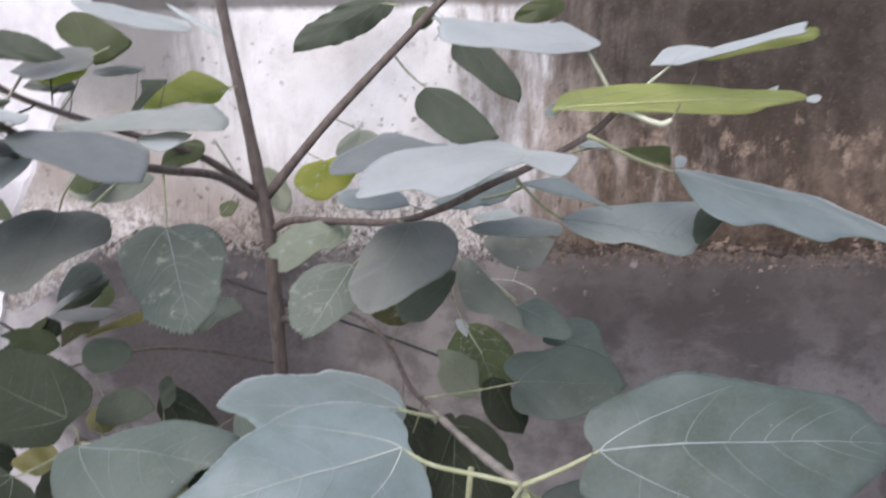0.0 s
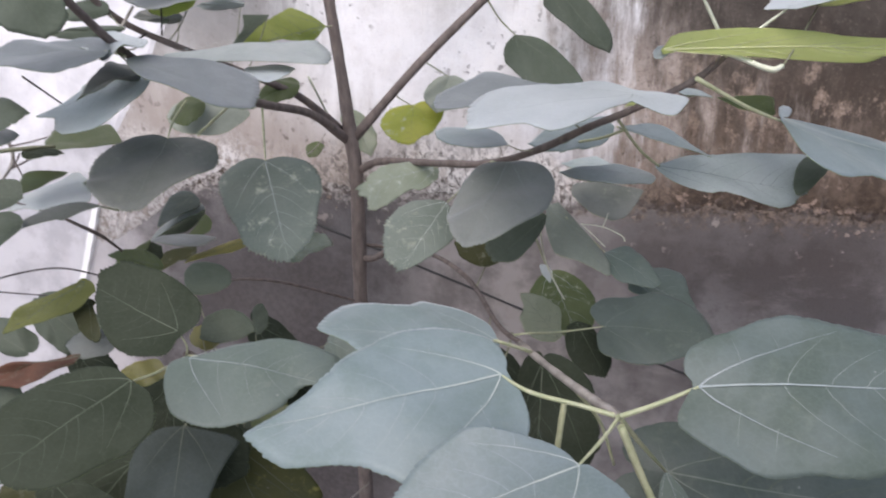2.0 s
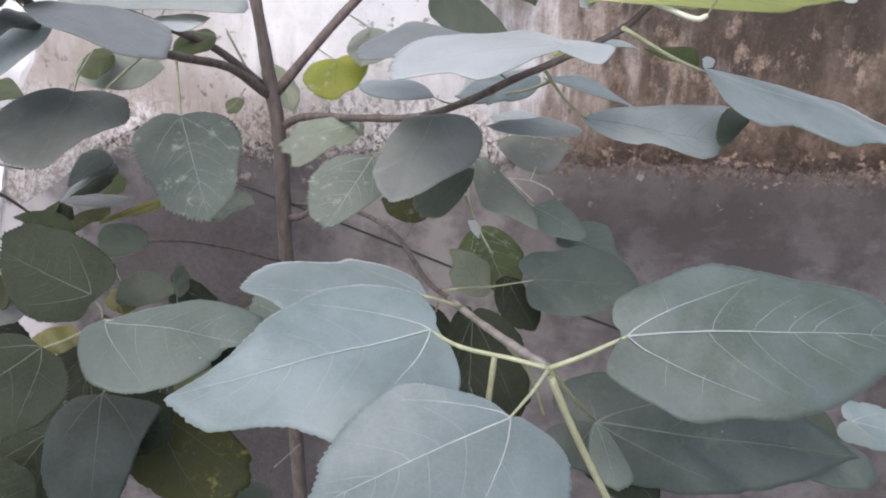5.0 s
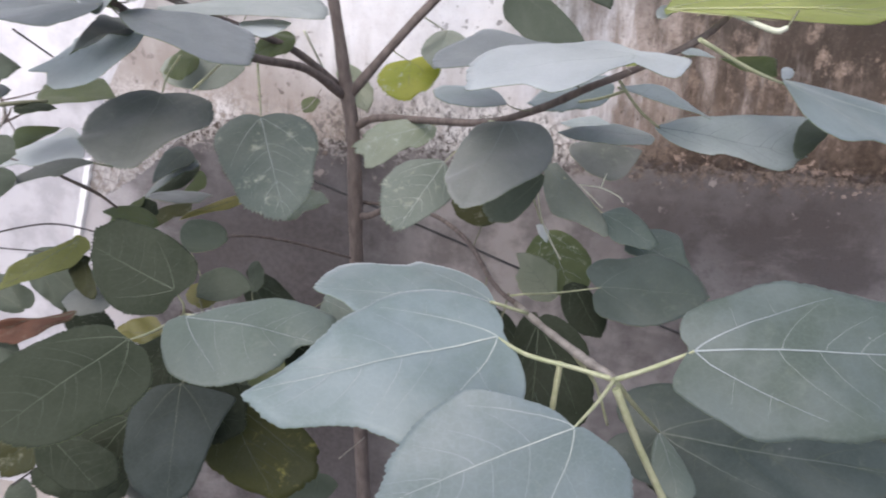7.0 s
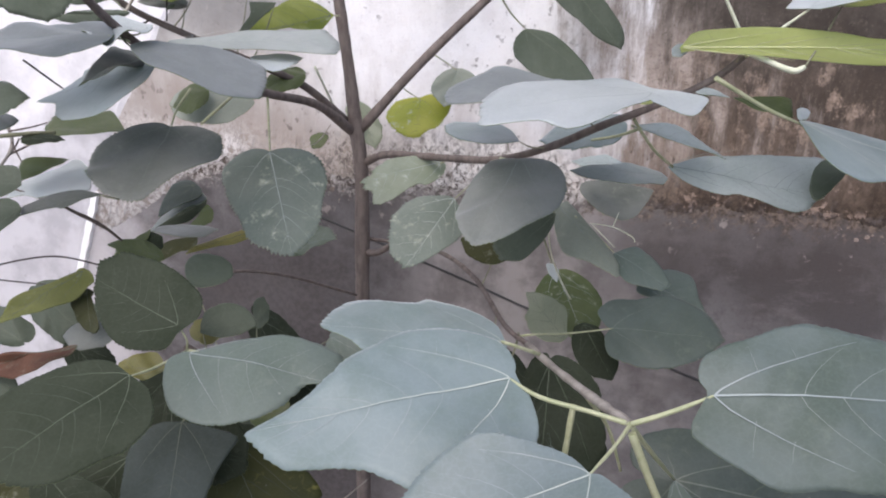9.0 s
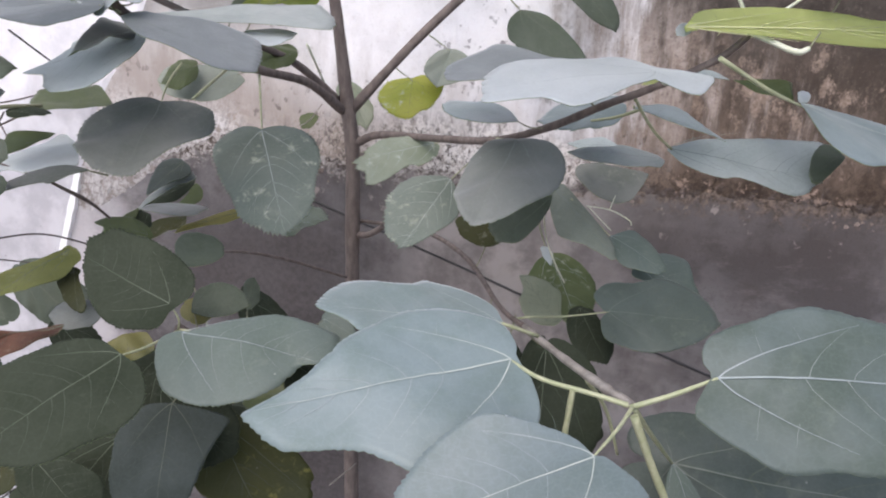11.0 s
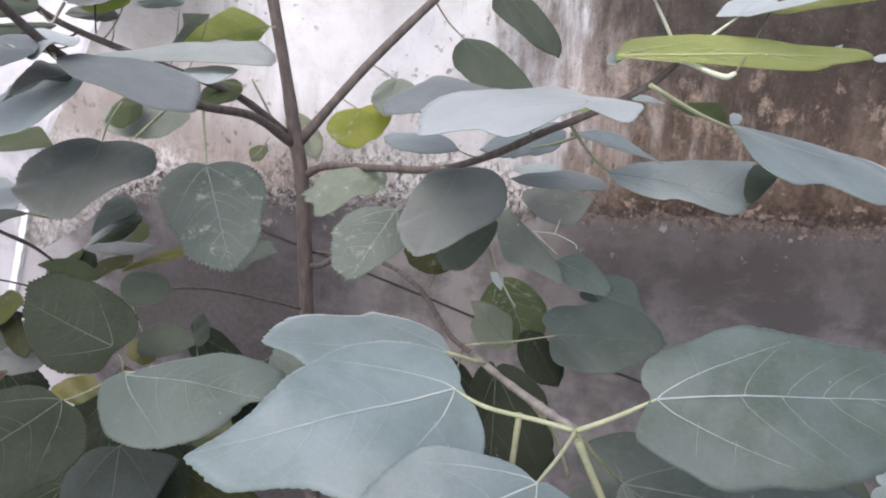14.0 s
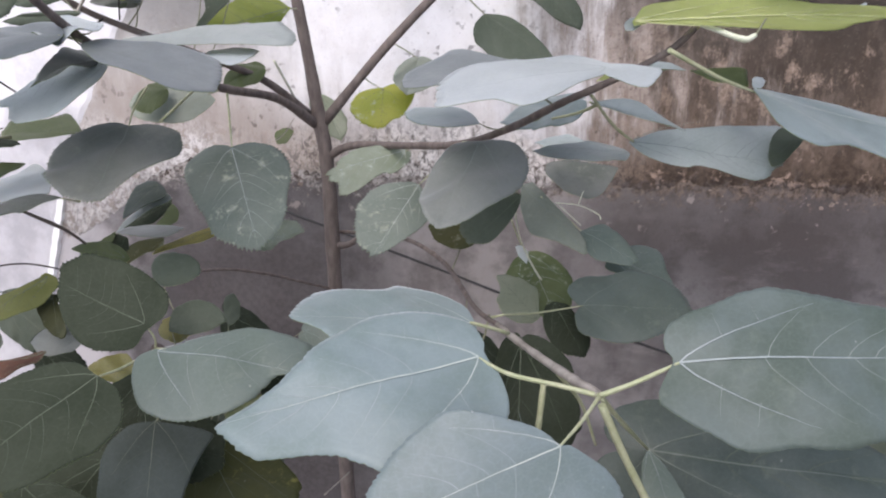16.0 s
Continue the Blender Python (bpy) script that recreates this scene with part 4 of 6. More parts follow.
leaf("grey", (0.010, 1.215, 1.404), (-0.044, 1.042, 1.320), (0.077, 1.144, 1.374), (-0.057, 1.181, 1.385), stalk=[(-0.018, 1.337, 1.386)], ra=(0.95, 0.89, 0.78, 0.69, 0.60, 0.50, 0.39, 0.26, 0.08, 0.02, 0.02), rb=(0.95, 0.86, 0.73, 0.51, 0.34, 0.24, 0.16, 0.05, 0.02, 0.02, 0.02), bow=0.006, wave=0.010)
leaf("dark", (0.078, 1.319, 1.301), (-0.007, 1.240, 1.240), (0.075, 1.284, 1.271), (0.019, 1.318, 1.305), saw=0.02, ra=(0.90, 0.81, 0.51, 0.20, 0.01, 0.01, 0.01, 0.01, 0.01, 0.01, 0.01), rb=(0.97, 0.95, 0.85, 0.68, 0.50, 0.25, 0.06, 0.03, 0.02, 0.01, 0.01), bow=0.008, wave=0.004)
leaf("pale", (-0.134, 1.557, 1.331), (-0.276, 1.492, 1.295), (-0.140, 1.487, 1.281), (-0.192, 1.568, 1.344), stalk=[(-0.112, 1.516, 1.348)], saw=0.04, torn=0.05, ra=(1.00, 0.99, 0.99, 1.00, 1.02, 0.94, 0.47, 0.44, 0.27, 0.18, 0.11, 0.09, 0.07, 0.04), rb=(0.99, 0.95, 0.89, 0.83, 0.74, 0.64, 0.45, 0.29, 0.17, 0.08, 0.05, 0.04, 0.03, 0.04), bow=0.006, wave=0.004)
leaf("yellow", (-0.209, 1.868, 1.416), (-0.211, 1.819, 1.335), (-0.132, 1.859, 1.389), (-0.285, 1.850, 1.397), stalk=[(-0.232, 1.791, 1.442), (-0.236, 1.728, 1.460)], ra=(0.94, 0.88, 0.81, 0.83, 0.80, 0.74, 0.75, 0.71, 0.31, 0.11, 0.06), rb=(1.00, 1.01, 1.01, 0.99, 0.96, 0.91, 0.58, 0.20, 0.09, 0.06, 0.06), bow=0.008, wave=0.004, saw=0.04)
leaf("sage3", (-0.128, 1.864, 1.485), (-0.149, 1.788, 1.412), (-0.084, 1.809, 1.444), (-0.177, 1.814, 1.454), stalk=[(-0.150, 1.815, 1.504), (-0.168, 1.746, 1.522)])
leaf("dark", (0.019, 1.893, 1.579), (0.184, 1.876, 1.466), (0.082, 1.896, 1.570), (0.024, 1.868, 1.489), stalk=[(-0.017, 1.836, 1.613), (-0.043, 1.772, 1.651)], saw=0.01, ra=(0.80, 0.59, 0.41, 0.26, 0.06, 0.02, 0.01, 0.01, 0.01, 0.01, 0.01), rb=(0.97, 0.91, 0.82, 0.69, 0.53, 0.39, 0.31, 0.18, 0.04, 0.01, 0.01), bow=0.008, wave=0.004)
leaf("dark", (0.089, 1.889, 1.695), (0.228, 1.859, 1.545), (0.156, 1.890, 1.677), (0.097, 1.870, 1.626), stalk=[(0.027, 1.793, 1.744)], saw=0.01, ra=(0.94, 0.80, 0.51, 0.32, 0.23, 0.14, 0.08, 0.04, 0.03, 0.02, 0.01), rb=(0.84, 0.69, 0.50, 0.39, 0.31, 0.24, 0.07, 0.02, 0.02, 0.01, 0.01), bow=0.008, wave=0.004)
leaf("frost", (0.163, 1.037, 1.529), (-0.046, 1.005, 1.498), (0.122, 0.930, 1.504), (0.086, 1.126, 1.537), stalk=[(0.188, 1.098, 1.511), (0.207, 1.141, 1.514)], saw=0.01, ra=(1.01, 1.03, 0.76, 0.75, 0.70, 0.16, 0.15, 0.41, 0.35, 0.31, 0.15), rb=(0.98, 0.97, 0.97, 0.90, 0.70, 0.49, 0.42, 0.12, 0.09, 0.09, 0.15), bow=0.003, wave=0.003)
leaf("grey2", (0.055, 1.144, 1.523), (-0.098, 1.132, 1.502), (0.018, 1.094, 1.506), (0.000, 1.248, 1.543), saw=0.01, ra=(0.99, 0.96, 0.65, 0.54, 0.44, 0.37, 0.21, 0.15, 0.09, 0.07, 0.08), rb=(0.98, 0.97, 0.93, 0.89, 0.84, 0.81, 0.25, 0.21, 0.17, 0.11, 0.08), bow=0.003, wave=0.003)
leaf("blue", (0.005, 1.211, 1.437), (-0.105, 1.251, 1.447), (-0.046, 1.166, 1.434), (-0.003, 1.284, 1.446), ra=(0.95, 0.92, 0.88, 0.81, 0.71, 0.58, 0.31, 0.12, 0.08, 0.05, 0.03), rb=(1.00, 1.00, 0.95, 0.87, 0.78, 0.43, 0.08, 0.04, 0.03, 0.02, 0.03), bow=0.003, wave=0.003)
leaf("blue", (0.164, 1.310, 1.457), (0.040, 1.290, 1.425), (0.107, 1.233, 1.425), (0.115, 1.367, 1.456), bow=0.004, wave=0.004)
leaf("lime", (0.208, 1.109, 1.582), (0.558, 1.141, 1.588), (0.305, 1.126, 1.613), (0.307, 1.112, 1.563), saw=0.014, ra=(0.94, 0.70, 0.57, 0.43, 0.30, 0.19, 0.13, 0.09, 0.06, 0.01, 0.01, 0.01, 0.01, 0.01), rb=(0.82, 0.71, 0.05, 0.05, 0.04, 0.03, 0.02, 0.02, 0.02, 0.01, 0.02, 0.02, 0.01, 0.01), bow=0.002, wave=0.002, bare=True)
limb("stalk", [(0.300, 1.146, 1.578), (0.321, 1.125, 1.570), (0.341, 1.112, 1.562), (0.353, 1.106, 1.560), (0.364, 1.108, 1.565)], (0.003, 0.0036, 0.0042, 0.0042, 0.003), stalk_white)
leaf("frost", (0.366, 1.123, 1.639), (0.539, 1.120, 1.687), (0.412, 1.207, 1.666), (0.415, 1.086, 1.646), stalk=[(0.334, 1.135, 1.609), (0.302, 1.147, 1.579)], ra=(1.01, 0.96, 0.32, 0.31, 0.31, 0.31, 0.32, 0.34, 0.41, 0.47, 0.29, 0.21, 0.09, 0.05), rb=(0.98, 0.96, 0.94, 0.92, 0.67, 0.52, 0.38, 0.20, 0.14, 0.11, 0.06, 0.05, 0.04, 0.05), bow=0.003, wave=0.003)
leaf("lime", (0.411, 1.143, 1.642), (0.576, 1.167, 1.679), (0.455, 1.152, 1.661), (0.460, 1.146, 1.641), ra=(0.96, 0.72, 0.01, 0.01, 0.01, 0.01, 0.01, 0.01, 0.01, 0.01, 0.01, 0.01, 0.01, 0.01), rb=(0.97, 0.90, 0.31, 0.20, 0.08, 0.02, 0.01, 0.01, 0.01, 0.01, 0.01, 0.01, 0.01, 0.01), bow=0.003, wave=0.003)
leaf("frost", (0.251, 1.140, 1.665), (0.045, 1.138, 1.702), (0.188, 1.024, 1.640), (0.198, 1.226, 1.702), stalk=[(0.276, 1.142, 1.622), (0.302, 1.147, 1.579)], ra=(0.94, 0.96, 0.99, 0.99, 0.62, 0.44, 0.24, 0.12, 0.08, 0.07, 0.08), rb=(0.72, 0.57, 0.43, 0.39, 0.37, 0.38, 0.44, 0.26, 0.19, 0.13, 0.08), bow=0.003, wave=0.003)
leaf("blue", (0.389, 1.162, 1.487), (0.760, 1.198, 1.373), (0.493, 1.217, 1.472), (0.490, 1.073, 1.417), stalk=[(0.328, 1.130, 1.509), (0.251, 1.092, 1.547)], ra=(0.94, 0.88, 0.73, 0.63, 0.34, 0.22, 0.16, 0.12, 0.07, 0.02, 0.01, 0.01, 0.01, 0.01), rb=(0.95, 0.90, 0.84, 0.70, 0.62, 0.56, 0.38, 0.34, 0.31, 0.22, 0.03, 0.02, 0.01, 0.01), bow=0.003, wave=0.003)
leaf("green", (0.330, 1.287, 1.505), (0.407, 1.256, 1.491), (0.370, 1.317, 1.517), (0.345, 1.266, 1.495), ra=(0.99, 0.99, 0.98, 0.98, 0.98, 0.99, 0.96, 0.05, 0.01, 0.01, 0.01, 0.01, 0.01, 0.01), rb=(1.01, 1.02, 1.03, 0.91, 0.64, 0.44, 0.13, 0.05, 0.03, 0.02, 0.02, 0.02, 0.02, 0.01), bow=0.006, wave=0.004)
leaf("frost", (0.409, 1.237, 1.494), (0.427, 1.239, 1.494), (0.419, 1.250, 1.499), (0.411, 1.215, 1.485))
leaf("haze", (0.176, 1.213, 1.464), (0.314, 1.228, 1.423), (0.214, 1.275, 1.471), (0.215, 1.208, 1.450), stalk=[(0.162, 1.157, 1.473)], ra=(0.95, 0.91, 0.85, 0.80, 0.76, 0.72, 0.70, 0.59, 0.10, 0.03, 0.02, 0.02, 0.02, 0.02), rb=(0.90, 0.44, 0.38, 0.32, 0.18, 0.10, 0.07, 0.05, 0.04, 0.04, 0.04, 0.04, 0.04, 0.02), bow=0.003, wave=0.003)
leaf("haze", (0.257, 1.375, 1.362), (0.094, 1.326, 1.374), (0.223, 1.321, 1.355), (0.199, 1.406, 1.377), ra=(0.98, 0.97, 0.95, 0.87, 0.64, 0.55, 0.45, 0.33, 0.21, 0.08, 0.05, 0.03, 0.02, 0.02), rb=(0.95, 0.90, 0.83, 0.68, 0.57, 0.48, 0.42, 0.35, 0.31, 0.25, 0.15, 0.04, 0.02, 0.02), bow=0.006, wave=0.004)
leaf("mid", (0.200, 1.464, 1.269), (0.139, 1.529, 1.314), (0.163, 1.469, 1.274), (0.264, 1.538, 1.312), ra=(1.00, 0.98, 0.94, 0.90, 0.79, 0.64, 0.47, 0.28, 0.15, 0.09, 0.07, 0.07, 0.07, 0.10), rb=(1.02, 1.01, 0.99, 0.97, 0.95, 0.94, 0.89, 0.86, 0.89, 1.03, 0.49, 0.29, 0.15, 0.10), bow=0.006, wave=0.004)
leaf("mid2", (0.174, 1.215, 1.149), (0.347, 1.214, 1.141), (0.225, 1.283, 1.185), (0.221, 1.155, 1.113), stalk=[(0.100, 1.187, 1.146), (0.050, 1.116, 1.170), (0.028, 1.123, 1.163)], ra=(0.98, 0.96, 0.91, 0.80, 0.67, 0.46, 0.39, 0.31, 0.23, 0.07, 0.02), rb=(0.92, 0.86, 0.77, 0.68, 0.58, 0.46, 0.37, 0.30, 0.13, 0.03, 0.02), bow=0.008, wave=0.004)
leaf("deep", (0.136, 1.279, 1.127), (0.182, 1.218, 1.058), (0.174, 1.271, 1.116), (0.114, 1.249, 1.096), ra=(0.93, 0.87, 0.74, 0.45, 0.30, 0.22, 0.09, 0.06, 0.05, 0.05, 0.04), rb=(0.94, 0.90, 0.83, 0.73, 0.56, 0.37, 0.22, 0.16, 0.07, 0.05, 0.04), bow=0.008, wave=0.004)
leaf("sage3", (0.084, 1.397, 1.299), (0.186, 1.299, 1.205), (0.131, 1.381, 1.281), (0.072, 1.345, 1.254), ra=(0.98, 0.93, 0.88, 0.71, 0.48, 0.33, 0.24, 0.18, 0.14, 0.12, 0.04, 0.03, 0.01, 0.01), rb=(0.94, 0.88, 0.80, 0.72, 0.68, 0.64, 0.55, 0.24, 0.02, 0.01, 0.01, 0.01, 0.01, 0.01), bow=0.006, wave=0.004)
leaf("sage2", (0.183, 1.343, 1.235), (0.270, 1.292, 1.194), (0.229, 1.352, 1.240), (0.186, 1.306, 1.207), stalk=[(0.158, 1.389, 1.249), (0.115, 1.376, 1.286)], ra=(0.96, 0.97, 0.92, 0.84, 0.75, 0.66, 0.58, 0.47, 0.37, 0.01, 0.01, 0.01, 0.01, 0.01), rb=(0.96, 0.96, 0.94, 0.85, 0.77, 0.68, 0.60, 0.44, 0.15, 0.08, 0.01, 0.01, 0.01, 0.01), bow=0.006, wave=0.004)
leaf("sage2", (0.244, 1.361, 1.182), (0.342, 1.315, 1.142), (0.303, 1.388, 1.201), (0.256, 1.328, 1.156), stalk=[(0.226, 1.364, 1.219)], ra=(0.96, 0.92, 0.87, 0.82, 0.77, 0.74, 0.72, 0.68, 0.52, 0.29, 0.15, 0.08, 0.06, 0.05), rb=(0.97, 0.93, 0.89, 0.85, 0.68, 0.46, 0.37, 0.31, 0.27, 0.26, 0.22, 0.12, 0.07, 0.05), bow=0.006, wave=0.004)
leaf("spotgreen", (0.098, 1.506, 1.142), (0.158, 1.406, 1.035), (0.173, 1.498, 1.127), (0.064, 1.460, 1.100), stalk=[(0.079, 1.489, 1.192), (0.069, 1.446, 1.225)], ra=(0.94, 0.88, 0.82, 0.73, 0.60, 0.39, 0.19, 0.08, 0.04, 0.03, 0.03), rb=(0.91, 0.80, 0.69, 0.59, 0.49, 0.41, 0.17, 0.06, 0.04, 0.03, 0.03), bow=0.008, wave=0.004)
leaf("palegreen", (0.112, 1.353, 1.070), (0.042, 1.409, 1.132), (0.060, 1.348, 1.068), (0.123, 1.387, 1.104), ra=(0.95, 0.88, 0.79, 0.75, 0.73, 0.72, 0.63, 0.54, 0.33, 0.15, 0.10, 0.05, 0.03, 0.03), rb=(0.98, 0.96, 0.92, 0.87, 0.80, 0.73, 0.62, 0.51, 0.13, 0.10, 0.08, 0.04, 0.03, 0.03), bow=0.006, wave=0.004)
# dark disc that draws the shaded end of the long hazy leaf
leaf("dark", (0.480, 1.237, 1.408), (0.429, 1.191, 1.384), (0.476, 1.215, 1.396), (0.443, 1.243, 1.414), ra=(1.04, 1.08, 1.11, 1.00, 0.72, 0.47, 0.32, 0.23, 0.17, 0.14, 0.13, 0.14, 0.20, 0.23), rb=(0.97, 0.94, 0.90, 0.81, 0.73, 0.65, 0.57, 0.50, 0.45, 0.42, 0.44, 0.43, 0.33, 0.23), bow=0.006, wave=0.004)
leaf("dark", (-0.587, 0.941, 1.681), (-0.532, 0.920, 1.586), (-0.512, 0.934, 1.631), (-0.622, 0.923, 1.624))
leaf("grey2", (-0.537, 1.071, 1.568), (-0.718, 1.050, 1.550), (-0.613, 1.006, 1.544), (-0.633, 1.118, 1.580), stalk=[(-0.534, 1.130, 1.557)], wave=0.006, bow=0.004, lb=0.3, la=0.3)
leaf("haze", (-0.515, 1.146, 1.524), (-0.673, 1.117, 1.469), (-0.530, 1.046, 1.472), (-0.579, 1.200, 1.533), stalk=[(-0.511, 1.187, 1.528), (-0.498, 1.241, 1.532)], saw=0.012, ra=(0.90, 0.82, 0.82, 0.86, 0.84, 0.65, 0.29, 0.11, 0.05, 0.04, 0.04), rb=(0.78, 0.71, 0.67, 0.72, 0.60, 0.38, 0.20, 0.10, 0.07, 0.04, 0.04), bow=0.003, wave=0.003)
# added blade that darkens the upper part of the leaf just above; not a separate leaf
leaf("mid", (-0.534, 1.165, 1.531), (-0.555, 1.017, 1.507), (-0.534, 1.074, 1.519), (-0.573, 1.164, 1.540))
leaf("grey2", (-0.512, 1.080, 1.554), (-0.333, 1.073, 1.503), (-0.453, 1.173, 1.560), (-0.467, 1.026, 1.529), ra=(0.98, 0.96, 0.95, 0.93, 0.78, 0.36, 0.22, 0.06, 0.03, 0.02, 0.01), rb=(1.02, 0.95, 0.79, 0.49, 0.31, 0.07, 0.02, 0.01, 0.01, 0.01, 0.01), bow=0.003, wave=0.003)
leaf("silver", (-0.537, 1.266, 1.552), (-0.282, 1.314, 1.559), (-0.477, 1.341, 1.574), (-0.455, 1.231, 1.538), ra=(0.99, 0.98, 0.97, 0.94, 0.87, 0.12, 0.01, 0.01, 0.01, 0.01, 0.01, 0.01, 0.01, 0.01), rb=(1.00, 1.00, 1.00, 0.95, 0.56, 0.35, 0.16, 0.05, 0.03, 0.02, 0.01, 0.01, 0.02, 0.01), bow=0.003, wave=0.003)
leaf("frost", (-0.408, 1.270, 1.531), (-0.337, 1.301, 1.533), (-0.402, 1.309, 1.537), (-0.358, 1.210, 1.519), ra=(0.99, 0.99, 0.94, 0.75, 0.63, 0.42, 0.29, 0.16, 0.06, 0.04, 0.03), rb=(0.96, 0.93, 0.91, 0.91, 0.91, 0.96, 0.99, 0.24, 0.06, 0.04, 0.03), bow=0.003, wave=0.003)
leaf("yellowgreen", (-0.360, 1.614, 1.595), (-0.519, 1.589, 1.554), (-0.398, 1.602, 1.563), (-0.418, 1.619, 1.630), stalk=[(-0.362, 1.697, 1.594)], saw=0.03, ra=(0.92, 0.52, 0.46, 0.40, 0.35, 0.30, 0.25, 0.18, 0.07, 0.04, 0.03, 0.03, 0.03, 0.04), rb=(0.98, 0.96, 0.92, 0.85, 0.75, 0.62, 0.52, 0.43, 0.14, 0.05, 0.03, 0.03, 0.03, 0.04), bow=0.006, wave=0.004)
leaf("dark", (-0.439, 1.509, 1.614), (-0.506, 1.485, 1.549), (-0.453, 1.501, 1.591), (-0.485, 1.507, 1.623), ra=(0.97, 0.93, 0.31, 0.24, 0.19, 0.10, 0.05, 0.03, 0.02, 0.02, 0.02, 0.02, 0.02, 0.03), rb=(0.91, 0.84, 0.75, 0.60, 0.51, 0.48, 0.47, 0.48, 0.05, 0.03, 0.02, 0.02, 0.02, 0.03), bow=0.006, wave=0.004)
leaf("grey", (-0.513, 1.357, 1.655), (-0.633, 1.341, 1.634), (-0.548, 1.294, 1.625), (-0.582, 1.407, 1.668), stalk=[(-0.478, 1.364, 1.671)], bow=0.004, wave=0.004)
leaf("lime", (-0.529, 1.372, 1.639), (-0.600, 1.360, 1.618), (-0.561, 1.362, 1.613), (-0.560, 1.371, 1.646))
leaf("dark", (-0.626, 1.299, 1.668), (-0.522, 1.304, 1.655), (-0.595, 1.309, 1.694), (-0.585, 1.297, 1.649))
leaf("green", (-0.622, 1.270, 1.410), (-0.750, 1.261, 1.408), (-0.656, 1.239, 1.401), (-0.664, 1.338, 1.432), stalk=[(-0.576, 1.236, 1.424)], ra=(0.93, 0.86, 0.69, 0.05, 0.03, 0.02, 0.02, 0.02, 0.02, 0.03, 0.02), rb=(1.01, 1.03, 1.05, 0.71, 0.66, 0.67, 0.05, 0.02, 0.02, 0.02, 0.02), bow=0.003, wave=0.003)
leaf("dark", (-0.703, 1.036, 1.493), (-0.626, 1.026, 1.487), (-0.686, 1.058, 1.501), (-0.651, 0.991, 1.470))
leaf("grey", (-0.713, 1.045, 1.453), (-0.657, 1.046, 1.453), (-0.703, 1.069, 1.460), (-0.669, 1.014, 1.442))
leaf("frost", (-0.652, 1.207, 1.359), (-0.723, 1.101, 1.332), (-0.597, 1.129, 1.346), (-0.717, 1.207, 1.354), ra=(0.97, 0.92, 0.87, 0.86, 0.86, 0.87, 0.80, 0.74, 0.75, 0.01, 0.01, 0.01, 0.01, 0.01), rb=(0.97, 0.93, 0.89, 0.84, 0.78, 0.69, 0.55, 0.47, 0.41, 0.39, 0.42, 0.01, 0.01, 0.01), bow=0.006, wave=0.004)
leaf("green", (-0.647, 1.140, 1.384), (-0.693, 1.088, 1.362), (-0.655, 1.122, 1.376), (-0.692, 1.149, 1.391), ra=(0.98, 0.96, 0.55, 0.32, 0.25, 0.20, 0.01, 0.01, 0.01, 0.01, 0.01, 0.01, 0.01, 0.01), rb=(0.96, 0.95, 0.94, 0.93, 0.93, 0.92, 0.91, 0.80, 0.14, 0.07, 0.05, 0.04, 0.01, 0.01), bow=0.006, wave=0.004)
leaf("mid", (-0.587, 1.110, 1.342), (-0.678, 1.059, 1.320), (-0.607, 1.088, 1.332), (-0.627, 1.117, 1.346), stalk=[(-0.582, 1.156, 1.325)], ra=(1.01, 0.60, 0.56, 0.46, 0.01, 0.01, 0.01, 0.01, 0.01, 0.01, 0.01, 0.01, 0.01, 0.01), rb=(1.00, 0.99, 0.99, 0.99, 0.81, 0.65, 0.44, 0.26, 0.06, 0.03, 0.02, 0.02, 0.02, 0.01), bow=0.006, wave=0.004)
leaf("dark", (-0.668, 1.046, 1.332), (-0.710, 0.990, 1.294), (-0.667, 1.024, 1.317), (-0.727, 1.054, 1.338), ra=(0.94, 0.95, 0.90, 0.79, 0.66, 0.42, 0.25, 0.16, 0.02, 0.01, 0.01, 0.01, 0.01, 0.01), rb=(0.92, 0.91, 0.91, 0.90, 0.90, 0.89, 0.87, 0.88, 0.81, 0.52, 0.29, 0.05, 0.02, 0.01), bow=0.006, wave=0.004)
leaf("dulllime", (-0.648, 1.154, 1.208), (-0.747, 1.084, 1.142), (-0.653, 1.120, 1.171), (-0.692, 1.145, 1.203), ra=(0.93, 0.85, 0.76, 0.69, 0.62, 0.49, 0.41, 0.34, 0.26, 0.20, 0.18, 0.11, 0.07, 0.04), rb=(0.96, 0.92, 0.86, 0.77, 0.53, 0.11, 0.08, 0.06, 0.05, 0.04, 0.04, 0.04, 0.03, 0.04), bow=0.004, wave=0.010)
leaf("olive", (-0.647, 1.162, 1.175), (-0.620, 1.113, 1.122), (-0.626, 1.152, 1.163), (-0.666, 1.140, 1.154), ra=(0.99, 1.01, 0.96, 0.85, 0.22, 0.19, 0.16, 0.14, 0.13, 0.06, 0.03, 0.02, 0.02, 0.02), rb=(0.94, 0.92, 0.89, 0.82, 0.74, 0.67, 0.55, 0.47, 0.41, 0.29, 0.18, 0.14, 0.03, 0.02), bow=0.004, wave=0.010)
leaf("green", (-0.553, 1.218, 1.218), (-0.646, 1.231, 1.229), (-0.586, 1.188, 1.202), (-0.575, 1.244, 1.234), ra=(0.91, 0.81, 0.77, 0.76, 0.76, 0.76, 0.77, 0.54, 0.35, 0.22, 0.15, 0.10, 0.08, 0.08), rb=(0.98, 0.95, 0.90, 0.83, 0.73, 0.62, 0.49, 0.35, 0.20, 0.12, 0.08, 0.07, 0.08, 0.08), bow=0.006, wave=0.004)
